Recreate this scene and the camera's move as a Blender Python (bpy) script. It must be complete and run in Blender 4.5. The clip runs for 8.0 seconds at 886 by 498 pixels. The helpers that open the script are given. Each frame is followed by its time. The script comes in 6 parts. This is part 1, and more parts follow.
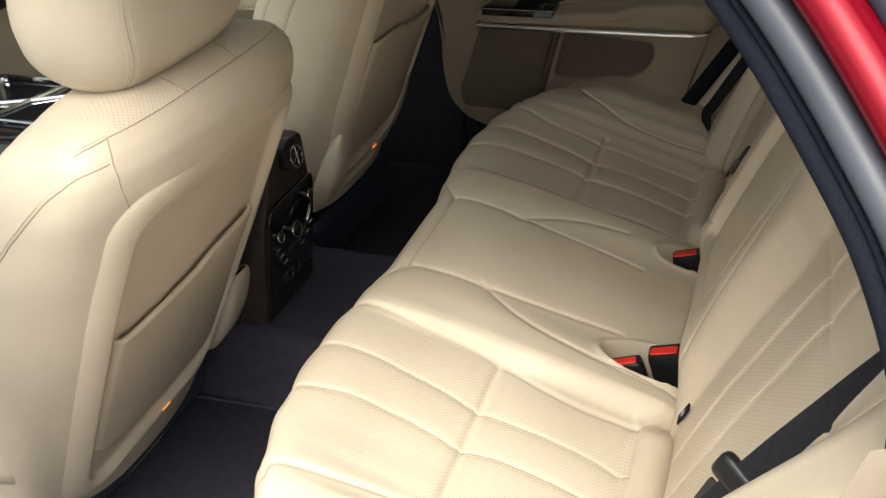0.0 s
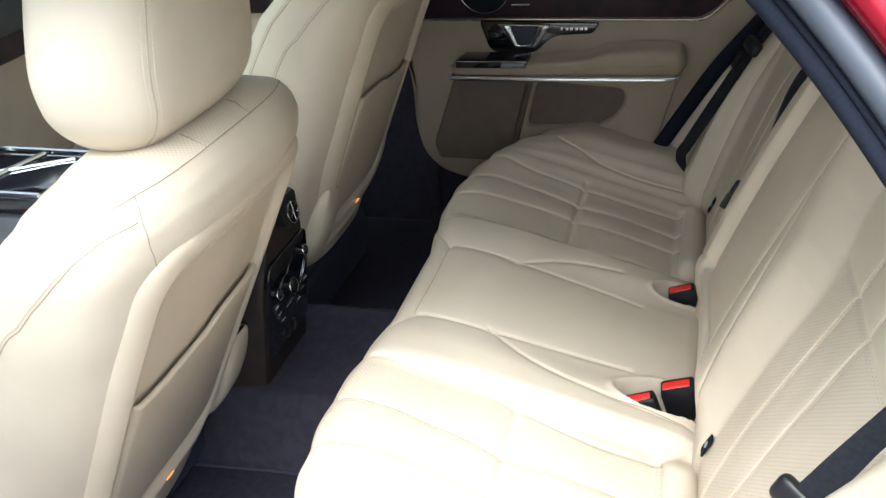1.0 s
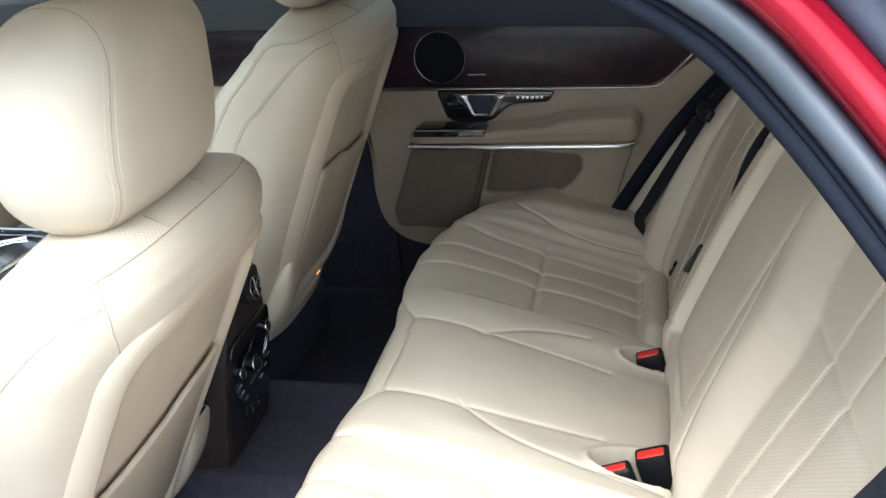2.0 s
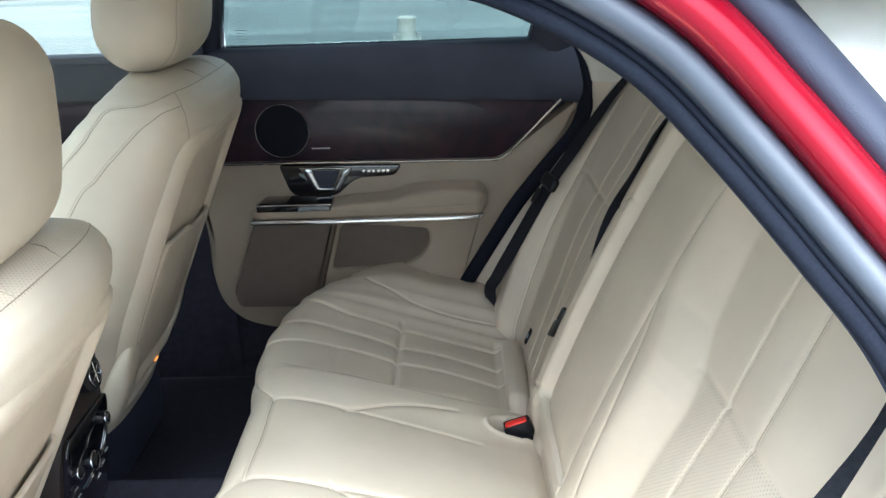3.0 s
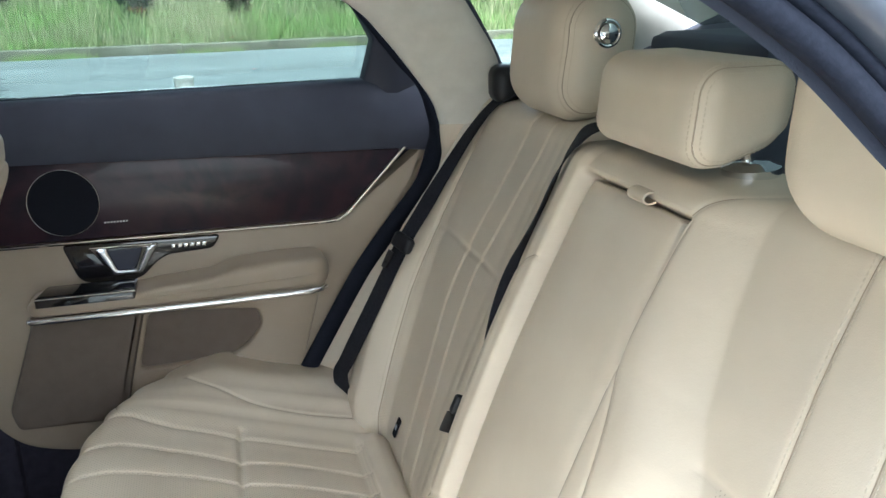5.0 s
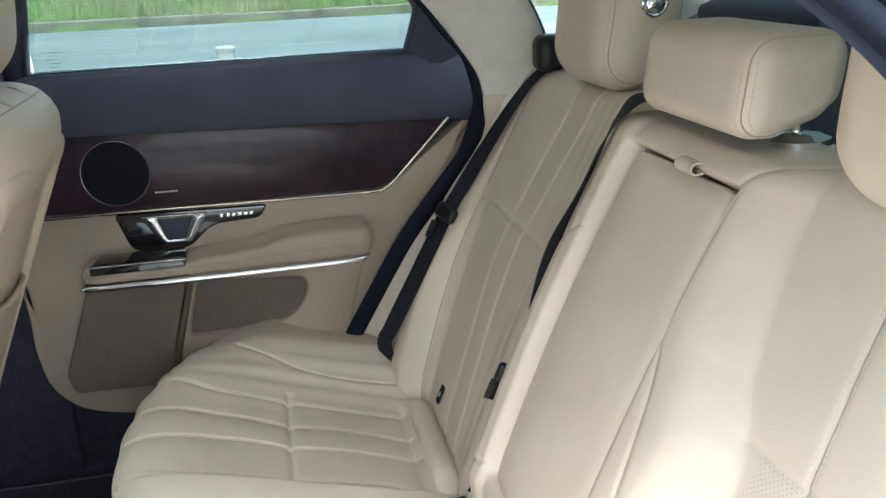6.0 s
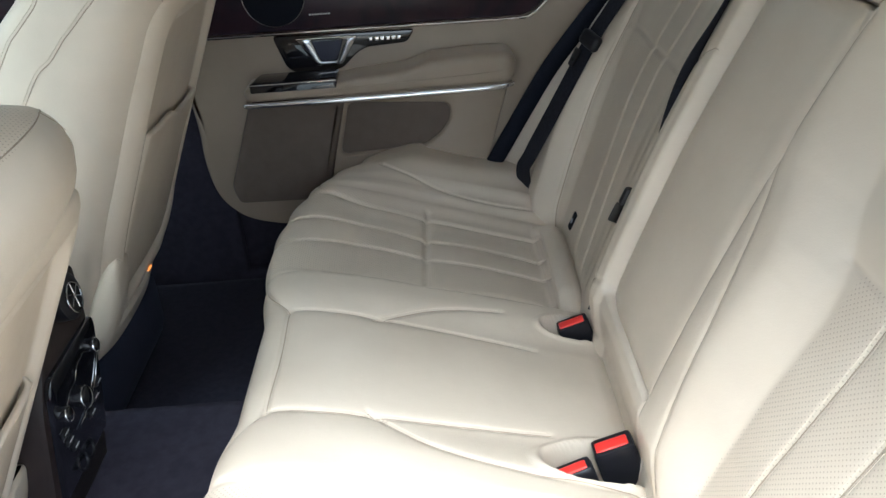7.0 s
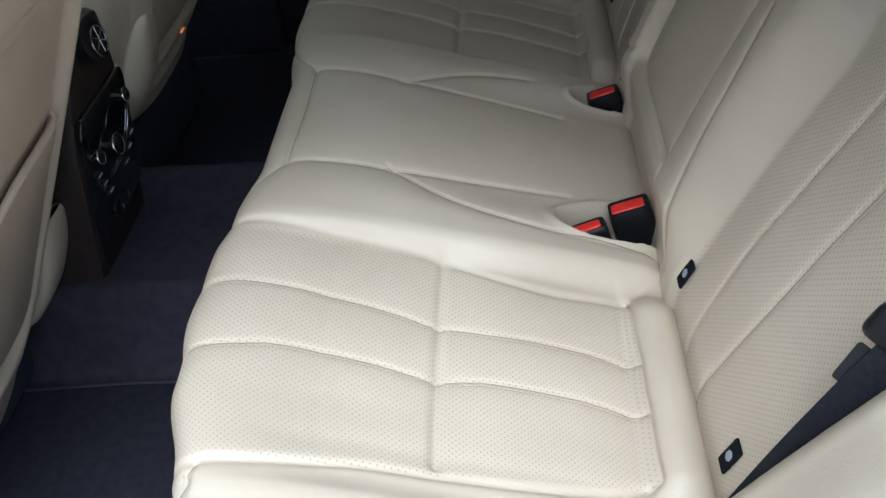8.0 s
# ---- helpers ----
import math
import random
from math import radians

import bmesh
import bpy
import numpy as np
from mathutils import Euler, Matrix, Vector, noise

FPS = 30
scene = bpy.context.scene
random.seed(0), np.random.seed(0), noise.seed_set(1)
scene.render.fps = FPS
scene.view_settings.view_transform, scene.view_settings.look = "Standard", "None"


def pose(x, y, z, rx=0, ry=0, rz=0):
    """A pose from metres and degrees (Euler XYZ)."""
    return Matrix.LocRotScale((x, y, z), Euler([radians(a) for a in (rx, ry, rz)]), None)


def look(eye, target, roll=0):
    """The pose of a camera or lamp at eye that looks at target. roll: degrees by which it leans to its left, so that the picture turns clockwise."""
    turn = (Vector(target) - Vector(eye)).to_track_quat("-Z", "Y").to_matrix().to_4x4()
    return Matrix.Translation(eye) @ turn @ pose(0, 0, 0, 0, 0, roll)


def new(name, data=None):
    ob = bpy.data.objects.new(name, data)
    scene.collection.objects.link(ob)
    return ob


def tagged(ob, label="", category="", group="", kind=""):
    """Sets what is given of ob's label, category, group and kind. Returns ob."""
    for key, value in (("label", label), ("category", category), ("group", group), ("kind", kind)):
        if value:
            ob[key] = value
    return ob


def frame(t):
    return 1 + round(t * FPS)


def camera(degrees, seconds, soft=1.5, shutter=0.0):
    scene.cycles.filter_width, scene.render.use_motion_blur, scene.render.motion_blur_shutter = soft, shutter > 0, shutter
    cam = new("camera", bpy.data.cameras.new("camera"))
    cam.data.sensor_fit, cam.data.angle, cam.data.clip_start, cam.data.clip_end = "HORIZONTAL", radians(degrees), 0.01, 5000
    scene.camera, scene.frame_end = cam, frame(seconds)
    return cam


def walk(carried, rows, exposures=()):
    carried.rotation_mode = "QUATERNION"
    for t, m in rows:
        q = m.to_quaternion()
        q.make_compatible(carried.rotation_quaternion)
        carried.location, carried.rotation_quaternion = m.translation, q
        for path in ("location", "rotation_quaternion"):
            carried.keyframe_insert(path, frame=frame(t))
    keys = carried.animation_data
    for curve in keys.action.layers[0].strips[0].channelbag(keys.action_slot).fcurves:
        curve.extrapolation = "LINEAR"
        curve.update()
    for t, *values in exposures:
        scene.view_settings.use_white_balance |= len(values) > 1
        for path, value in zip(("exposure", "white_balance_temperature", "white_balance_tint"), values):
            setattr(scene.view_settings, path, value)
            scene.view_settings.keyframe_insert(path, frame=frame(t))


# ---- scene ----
cam = camera(53.7, 8.0)
PATH = [
    (0, (0.518, -1.162, 1.362), (-0.127, 0.395, 0.285), -4.4),
    (0.5, (0.461, -1.189, 1.366), (-0.135, 0.444, 0.377), -4.5),
    (1, (0.43, -1.198, 1.355), (-0.106, 0.464, 0.382), -5.1),
    (1.5, (0.424, -1.191, 1.361), (-0.076, 0.509, 0.432), -7.0),
    (1.7, (0.419, -1.185, 1.364), (-0.056, 0.535, 0.459), -6.0),
    (2.8, (0.336, -1.181, 1.333), (0.17, 0.679, 0.619), -2.7),
    (3, (0.318, -1.156, 1.315), (0.301, 0.722, 0.627), -1.6),
    (3.5, (0.295, -1.096, 1.3), (0.405, 0.792, 0.65), -2.3),
    (3.8, (0.272, -1.040, 1.300), (0.344, 0.872, 0.664), -1.3),
    (4, (0.281, -0.987, 1.27), (0.356, 0.925, 0.688), -1.8),
    (4.2, (0.263, -0.960, 1.265), (0.456, 0.952, 0.695), -1.0),
    (4.5, (0.238, -0.888, 1.248), (0.624, 0.992, 0.684), -1.1),
    (4.7, (0.233, -0.868, 1.245), (0.694, 0.994, 0.678), -1.4),
    (5.8, (0.21, -0.866, 1.255), (0.669, 0.987, 0.657), -2.5),
    (6, (0.212, -0.878, 1.252), (0.593, 0.971, 0.619), -2.4),
    (6.5, (0.226, -0.901, 1.24), (0.39, 0.939, 0.473), -2.5),
    (7, (0.252, -0.938, 1.232), (0.234, 0.829, 0.296), -4.5),
    (7.5, (0.282, -0.963, 1.204), (0.154, 0.696, 0.095), -6.2),
    (7.7, (0.283, -0.969, 1.197), (0.145, 0.633, 0.008), -5.9),
    (8, (0.291, -0.975, 1.177), (0.125, 0.549, -0.107), -5.7),
]

EXPOSURES = [(0.0, 1.05, 7000, 4), (0.5, 1.58, 6100, 3), (1.0, 1.72, 5950, 3), (1.5, 1.68, 5850, 3), (2.2, 1.95, 5700, 2), (3.0, 2.22, 5550, 1), (3.5, 1.92, 5850, -1), (4.0, 1.88, 5700, -1), (4.5, 2.52, 5700, 1), (4.7, 2.74, 5750, 1), (6.0, 2.74, 5750, 3), (7.0, 2.08, 5550, 3), (7.5, 1.30, 5500, 3), (8.0, 0.66, 5450, 3)]
walk(cam, [(t, look(eye, target, roll)) for t, eye, target, roll in PATH], EXPOSURES)

# ---- light: a bright overcast day, the sun soft behind thin cloud on the open side of the car ----
SUN_ELEVATION, SUN_AZIMUTH = radians(62), radians(174)
world = bpy.data.worlds.new("world")
scene.world = world
world.use_nodes = True
wn = world.node_tree
wn.nodes.clear()
sky = wn.nodes.new("ShaderNodeTexSky")
sky.sky_type, sky.sun_disc = "NISHITA", False
sky.sun_elevation, sky.sun_rotation = SUN_ELEVATION, SUN_AZIMUTH
sky.air_density, sky.dust_density, sky.ozone_density = 1.0, 6.0, 1.0
hsv = wn.nodes.new("ShaderNodeHueSaturation")
hsv.inputs["Saturation"].default_value = 0.35
bgd = wn.nodes.new("ShaderNodeBackground")
bgd.inputs["Strength"].default_value = 0.148
wout = wn.nodes.new("ShaderNodeOutputWorld")
wn.links.new(sky.outputs[0], hsv.inputs["Color"])
wn.links.new(hsv.outputs[0], bgd.inputs["Color"])
wn.links.new(bgd.outputs[0], wout.inputs[0])
sun_data = bpy.data.lights.new("sun", "SUN")
sun_data.energy, sun_data.angle, sun_data.color = 1.25, radians(50), (1.0, 0.97, 0.92)
sun = new("sun", sun_data)
sun_way = Vector((math.sin(SUN_AZIMUTH) * math.cos(SUN_ELEVATION), math.cos(SUN_AZIMUTH) * math.cos(SUN_ELEVATION), math.sin(SUN_ELEVATION)))
sun.matrix_basis = look(sun_way * 20, (0, 0, 0))


# ---- materials ----
def material(name, colour, rough=0.5, metal=0.0, coat=0.0, spec=0.5):
    m = bpy.data.materials.new(name)
    m.use_nodes = True
    b = m.node_tree.nodes["Principled BSDF"]
    b.inputs["Base Color"].default_value = (*colour, 1)
    b.inputs["Roughness"].default_value = rough
    b.inputs["Metallic"].default_value = metal
    b.inputs["Coat Weight"].default_value = coat
    b.inputs["Coat Roughness"].default_value = 0.05
    b.inputs["Specular IOR Level"].default_value = spec
    return m


def node(m, kind, **inputs):
    n = m.node_tree.nodes.new(kind)
    for key, value in inputs.items():
        n.inputs[key.replace("_", " ")].default_value = value
    return n


def link(m, a, b):
    m.node_tree.links.new(a, b)


def coords(m, which="Object"):
    return node(m, "ShaderNodeTexCoord").outputs[which]


def ramp(m, fac, stops):
    r = m.node_tree.nodes.new("ShaderNodeValToRGB")
    while len(r.color_ramp.elements) < len(stops):
        r.color_ramp.elements.new(0.5)
    for e, (p, c) in zip(r.color_ramp.elements, stops):
        e.position, e.color = p, (*c, 1)
    link(m, fac, r.inputs[0])
    return r.outputs[0]


def noisy(m, colour_a, colour_b, scale, detail=4.0, which="Object", bump=0.0, bump_scale=None, distance=0.001):
    """Colour between two tones by noise at one scale, and fine relief at another."""
    b = m.node_tree.nodes["Principled BSDF"]
    co = coords(m, which)
    n = node(m, "ShaderNodeTexNoise", Scale=scale, Detail=detail)
    link(m, co, n.inputs["Vector"])
    link(m, ramp(m, n.outputs[0], [(0.35, colour_a), (0.65, colour_b)]), b.inputs["Base Color"])
    if bump:
        f = node(m, "ShaderNodeTexNoise", Scale=bump_scale or scale * 20, Detail=3.0)
        link(m, co, f.inputs["Vector"])
        bp = node(m, "ShaderNodeBump", Strength=bump, Distance=distance)
        link(m, f.outputs[0], bp.inputs["Height"])
        link(m, bp.outputs[0], b.inputs["Normal"])
    return m


def leather(name, dark, light, holes=False, rough=0.42):
    """Grained hide; with holes, a lattice of needle perforations 4 mm apart."""
    m = material(name, light, rough, spec=0.45)
    b = m.node_tree.nodes["Principled BSDF"]
    co = coords(m)
    broad = node(m, "ShaderNodeTexNoise", Scale=7.0, Detail=3.0)
    link(m, co, broad.inputs["Vector"])
    tone = ramp(m, broad.outputs[0], [(0.3, dark), (0.7, light)])
    rough_map = node(m, "ShaderNodeMapRange", To_Min=rough - 0.07, To_Max=rough + 0.1)
    fine = node(m, "ShaderNodeTexNoise", Scale=60.0, Detail=4.0)
    link(m, co, fine.inputs["Vector"])
    link(m, fine.outputs[0], rough_map.inputs["Value"])
    link(m, rough_map.outputs[0], b.inputs["Roughness"])
    grain = node(m, "ShaderNodeTexVoronoi", Scale=520.0)
    grain.feature = "DISTANCE_TO_EDGE"
    link(m, co, grain.inputs["Vector"])
    crease = node(m, "ShaderNodeTexNoise", Scale=26.0, Detail=5.0, Roughness=0.6)
    link(m, co, crease.inputs["Vector"])
    bump1 = node(m, "ShaderNodeBump", Strength=0.25, Distance=0.0006)
    link(m, grain.outputs["Distance"], bump1.inputs["Height"])
    bump2 = node(m, "ShaderNodeBump", Strength=0.35, Distance=0.0022)
    link(m, crease.outputs[0], bump2.inputs["Height"])
    link(m, bump1.outputs[0], bump2.inputs["Normal"])
    last = bump2.outputs[0]
    if holes:
        turn = node(m, "ShaderNodeMapping", Rotation=(0, 0, radians(45)))
        link(m, coords(m, "UV"), turn.inputs["Vector"])
        dots = node(m, "ShaderNodeTexVoronoi", Scale=225.0, Randomness=0.0)
        dots.voronoi_dimensions = "2D"
        link(m, turn.outputs[0], dots.inputs["Vector"])
        hole = node(m, "ShaderNodeMapRange", From_Min=0.10, From_Max=0.24)
        link(m, dots.outputs["Distance"], hole.inputs["Value"])
        mix = m.node_tree.nodes.new("ShaderNodeMix")
        mix.data_type = "RGBA"
        link(m, hole.outputs[0], mix.inputs[0])
        mix.inputs[6].default_value = (dark[0] * 0.70, dark[1] * 0.69, dark[2] * 0.67, 1)
        link(m, tone, mix.inputs[7])
        tone = mix.outputs[2]
        bump3 = node(m, "ShaderNodeBump", Strength=0.25, Distance=0.0006)
        link(m, hole.outputs[0], bump3.inputs["Height"])
        link(m, last, bump3.inputs["Normal"])
        last = bump3.outputs[0]
    link(m, tone, b.inputs["Base Color"])
    link(m, last, b.inputs["Normal"])
    return m


def glass(name, tint):
    m = bpy.data.materials.new(name)
    m.use_nodes = True
    nt = m.node_tree
    nt.nodes.clear()
    out = nt.nodes.new("ShaderNodeOutputMaterial")
    mix = nt.nodes.new("ShaderNodeMixShader")
    clear = nt.nodes.new("ShaderNodeBsdfTransparent")
    clear.inputs[0].default_value = (*tint, 1)
    gloss = nt.nodes.new("ShaderNodeBsdfGlossy")
    gloss.inputs["Roughness"].default_value = 0.02
    fres = nt.nodes.new("ShaderNodeFresnel")
    fres.inputs[0].default_value = 1.5
    nt.links.new(fres.outputs[0], mix.inputs[0])
    nt.links.new(clear.outputs[0], mix.inputs[1])
    nt.links.new(gloss.outputs[0], mix.inputs[2])
    nt.links.new(mix.outputs[0], out.inputs[0])
    return m


CREAM_D, CREAM_L = (0.555, 0.480, 0.385), (0.625, 0.548, 0.445)
M_LEATHER = leather("cream_leather", CREAM_D, CREAM_L)
M_PERF = leather("perforated_leather", CREAM_D, CREAM_L, holes=True)
M_SHELL = leather("seat_shell_vinyl", (0.525, 0.448, 0.352), (0.595, 0.512, 0.408), rough=0.5)
# darkened leather tone that draws the shade in seam grooves
M_SEAM_SHADE = material("seam_shadow_line", (0.35, 0.29, 0.22), 0.9)
# paler groove shade as a colour, for the headrest seams
M_GROOVE_SHADE = material("groove_shade", (0.42, 0.355, 0.275), 0.8)
M_THREAD = material("thread", (0.56, 0.485, 0.385), 0.7)
M_TAUPE = noisy(material("taupe_fabric", (0.2, 0.15, 0.11), 0.8), (0.116, 0.090, 0.072), (0.130, 0.101, 0.081), 40, bump=0.3, bump_scale=900)
# cream trim of the far rear door, its shade put into a darker base
M_DOOR_SHADED = noisy(material("shaded_door_moulding", (0.353, 0.285, 0.214), 0.5), (0.282, 0.228, 0.172), (0.320, 0.259, 0.196), 8, bump=0.2, bump_scale=600)
M_BLACK = noisy(material("black_soft_trim", (0.018, 0.022, 0.042), 0.6, spec=0.35), (0.031, 0.035, 0.057), (0.040, 0.045, 0.071), 9, bump=0.25, bump_scale=700)
M_GLOSS = material("piano_black", (0.008, 0.008, 0.011), 0.08, coat=0.6)
M_RUBBER = noisy(material("flocked_seal", (0.02, 0.02, 0.026), 0.9, spec=0.15), (0.007, 0.009, 0.016), (0.011, 0.013, 0.022), 400, bump=0.15, bump_scale=900)
M_FLANGE = noisy(material("grey_aperture_trim", (0.08, 0.085, 0.105), 0.42), (0.056, 0.064, 0.085), (0.072, 0.081, 0.105), 14, bump=0.12, bump_scale=600)
M_CARPET = noisy(material("dark_carpet", (0.016, 0.015, 0.022), 0.95, spec=0.2), (0.027, 0.025, 0.038), (0.036, 0.034, 0.050), 60, bump=0.5, bump_scale=700, distance=0.003)
M_MAT = noisy(material("dark_mat", (0.014, 0.014, 0.02), 0.95, spec=0.2), (0.019, 0.019, 0.030), (0.026, 0.026, 0.039), 80, bump=0.5, bump_scale=900, distance=0.002)
M_CHROME = material("chrome", (0.82, 0.83, 0.85), 0.09, 1.0)
M_DARKCHROME = material("smoked_chrome", (0.35, 0.36, 0.38), 0.15, 1.0)
M_BELT = noisy(material("belt_webbing", (0.02, 0.021, 0.027), 0.75, spec=0.18), (0.012, 0.013, 0.019), (0.020, 0.021, 0.028), 200, bump=0.5, bump_scale=1200)
M_PLASTIC = material("black_plastic", (0.010, 0.010, 0.013), 0.38, spec=0.35)
M_RED_TAB = material("red_button", (0.75, 0.035, 0.025), 0.3)
M_HEADLINER = noisy(material("pale_headliner", (0.7, 0.68, 0.63), 0.9), (0.66, 0.64, 0.59), (0.72, 0.70, 0.65), 30, bump=0.3, bump_scale=900)
M_WHITE = material("white_print", (0.75, 0.75, 0.75), 0.6)
M_TONGUE = material("grey_tongue_steel", (0.075, 0.075, 0.08), 0.36, 1.0)
M_CLOTH = material("black_cloth", (0.010, 0.011, 0.016), 0.95, spec=0.1)
M_PRINT = material("grey_print", (0.05, 0.055, 0.06), 0.6)
M_GLASS = glass("tinted_glass", (0.50, 0.568, 0.572))
M_GLASS_DARK = glass("dark_tinted_glass", (0.055, 0.068, 0.062))
M_CLEAR = glass("clear_glass", (0.85, 0.88, 0.87))


def burl():
    m = material("burl_veneer", (0.06, 0.02, 0.012), 0.3, coat=0.16, spec=0.22)
    b = m.node_tree.nodes["Principled BSDF"]
    co = coords(m)
    warp = node(m, "ShaderNodeTexNoise", Scale=9.0, Detail=6.0, Distortion=2.2)
    link(m, co, warp.inputs["Vector"])
    spots = node(m, "ShaderNodeTexVoronoi", Scale=26.0)
    link(m, co, spots.inputs["Vector"])
    mix = node(m, "ShaderNodeMath")
    mix.operation = "MULTIPLY_ADD"
    mix.inputs[1].default_value = 0.35
    link(m, spots.outputs["Distance"], mix.inputs[0])
    link(m, warp.outputs[0], mix.inputs[2])
    link(m, ramp(m, mix.outputs[0], [(0.35, (0.010, 0.009, 0.016)), (0.6, (0.018, 0.011, 0.018)), (0.85, (0.031, 0.015, 0.022))]), b.inputs["Base Color"])
    return m


def car_paint():
    m = material("red_metallic_paint", (0.30, 0.003, 0.018), 0.26, 0.45, coat=0.35, spec=0.3)
    return noisy(m, (0.27, 0.002, 0.015), (0.32, 0.003, 0.020), 3)


M_BURL, M_PAINT = burl(), car_paint()
M_ASPHALT = material("worn_asphalt", (0.18, 0.19, 0.185), 0.9)
_a, _ab = M_ASPHALT, M_ASPHALT.node_tree.nodes["Principled BSDF"]
_map = node(_a, "ShaderNodeMapping", Scale=(0.25, 1.0, 1.0))
link(_a, coords(_a), _map.inputs["Vector"])
_broad = node(_a, "ShaderNodeTexNoise", Scale=0.8, Detail=6.0)
link(_a, _map.outputs[0], _broad.inputs["Vector"])
_chip = node(_a, "ShaderNodeTexNoise", Scale=14.0, Detail=8.0, Roughness=0.75)
link(_a, coords(_a), _chip.inputs["Vector"])
_sum = node(_a, "ShaderNodeMath")
_sum.operation = "MULTIPLY_ADD"
_sum.inputs[1].default_value = 0.6
link(_a, _chip.outputs[0], _sum.inputs[0])
link(_a, _broad.outputs[0], _sum.inputs[2])
link(_a, ramp(_a, _sum.outputs[0], [(0.55, (0.105, 0.118, 0.115)), (0.78, (0.165, 0.182, 0.176)), (1.0, (0.225, 0.242, 0.235))]), _ab.inputs["Base Color"])
M_POST = noisy(material("weathered_post", (0.42, 0.40, 0.35), 0.55), (0.34, 0.32, 0.28), (0.48, 0.46, 0.41), 6, bump=0.2, bump_scale=80)
M_CONCRETE = noisy(material("kerb_concrete", (0.33, 0.32, 0.29), 0.9), (0.12, 0.115, 0.080), (0.21, 0.195, 0.145), 1.5, 8, bump=0.4, bump_scale=40, distance=0.01)
M_SOIL = noisy(material("verge_soil", (0.1, 0.12, 0.05), 0.95), (0.06, 0.10, 0.03), (0.14, 0.17, 0.06), 0.5, 6, bump=0.6, bump_scale=12, distance=0.05)
M_BLADE = material("grass_blades", (0.12, 0.22, 0.045), 0.7)
_b = M_BLADE.node_tree.nodes["Principled BSDF"]
_g = node(M_BLADE, "ShaderNodeNewGeometry")
_n = node(M_BLADE, "ShaderNodeTexNoise", Scale=0.45, Detail=3.0)
link(M_BLADE, coords(M_BLADE), _n.inputs["Vector"])
_m = M_BLADE.node_tree.nodes.new("ShaderNodeMix")
_m.data_type = "RGBA"
link(M_BLADE, ramp(M_BLADE, _n.outputs[0], [(0.40, (0, 0, 0)), (0.62, (1, 1, 1))]), _m.inputs[0])
link(M_BLADE, ramp(M_BLADE, _g.outputs["Random Per Island"], [(0.0, (0.12, 0.21, 0.05)), (0.55, (0.19, 0.30, 0.08)), (0.85, (0.28, 0.33, 0.13)), (1.0, (0.40, 0.36, 0.20))]), _m.inputs[6])
link(M_BLADE, ramp(M_BLADE, _g.outputs["Random Per Island"], [(0.0, (0.12, 0.14, 0.06)), (0.5, (0.22, 0.25, 0.11)), (1.0, (0.36, 0.33, 0.20))]), _m.inputs[7])
link(M_BLADE, _m.outputs[2], _b.inputs["Base Color"])
M_BARK = noisy(material("grey_bark", (0.07, 0.06, 0.05), 0.9), (0.05, 0.045, 0.038), (0.10, 0.085, 0.07), 8, bump=0.8, bump_scale=30, distance=0.02)
M_LEAF = noisy(material("dark_leaves", (0.04, 0.06, 0.03), 0.7), (0.028, 0.045, 0.022), (0.06, 0.085, 0.04), 3)


# ---- mesh helpers ----
def attach(ob, parent):
    if parent is not None:
        ob.parent = parent
        ob.matrix_parent_inverse = Matrix.Identity(4)
    return ob


def mesh_ob(name, verts, faces, mats, parent=None, smooth=True, ids=None, uv=None, label=""):
    me = bpy.data.meshes.new(name)
    me.from_pydata([tuple(v) for v in verts], [], [tuple(q) for q in faces])
    for m in mats if isinstance(mats, (list, tuple)) else [mats]:
        me.materials.append(m)
    if ids is not None:
        me.polygons.foreach_set("material_index", np.asarray(ids, dtype=np.int32))
    if smooth:
        me.polygons.foreach_set("use_smooth", np.ones(len(me.polygons), dtype=bool))
    if uv is not None:
        layer = me.uv_layers.new(name="UVMap")
        loops = np.empty(len(me.loops), dtype=np.int32)
        me.loops.foreach_get("vertex_index", loops)
        layer.data.foreach_set("uv", np.asarray(uv, dtype=np.float32)[loops].ravel())
    me.validate()
    me.update()
    ob = attach(new(name, me), parent)
    return tagged(ob, label=label) if label else ob


def part(name, bm, mat, parent=None, label="", smooth=True):
    """Links a bmesh as one mesh object under a thing or under a part."""
    bmesh.ops.recalc_face_normals(bm, faces=bm.faces[:])
    me = bpy.data.meshes.new(name)
    bm.to_mesh(me)
    bm.free()
    me.materials.append(mat)
    if smooth:
        me.polygons.foreach_set("use_smooth", np.ones(len(me.polygons), dtype=bool))
        me.set_sharp_from_angle(angle=radians(42))
    ob = attach(new(name, me), parent)
    return tagged(ob, label=label) if label else ob


def empty(name, at, label, category, group="", kind=""):
    ob = new(name)
    ob.empty_display_size = 0.05
    ob.location = at
    return tagged(ob, label, category, group, kind)


def grid_faces(nu, nv, wrap_u=False):
    i, j = np.meshgrid(np.arange(nu if wrap_u else nu - 1), np.arange(nv - 1), indexing="ij")
    k = ((i + 1) % nu)
    return np.stack([i * nv + j, k * nv + j, k * nv + j + 1, i * nv + j + 1], -1).reshape(-1, 4)


def grid_normals(p):
    du, dv = np.gradient(p, axis=0), np.gradient(p, axis=1)
    n = np.cross(du, dv)
    return n / (np.linalg.norm(n, axis=-1, keepdims=True) + 1e-12)


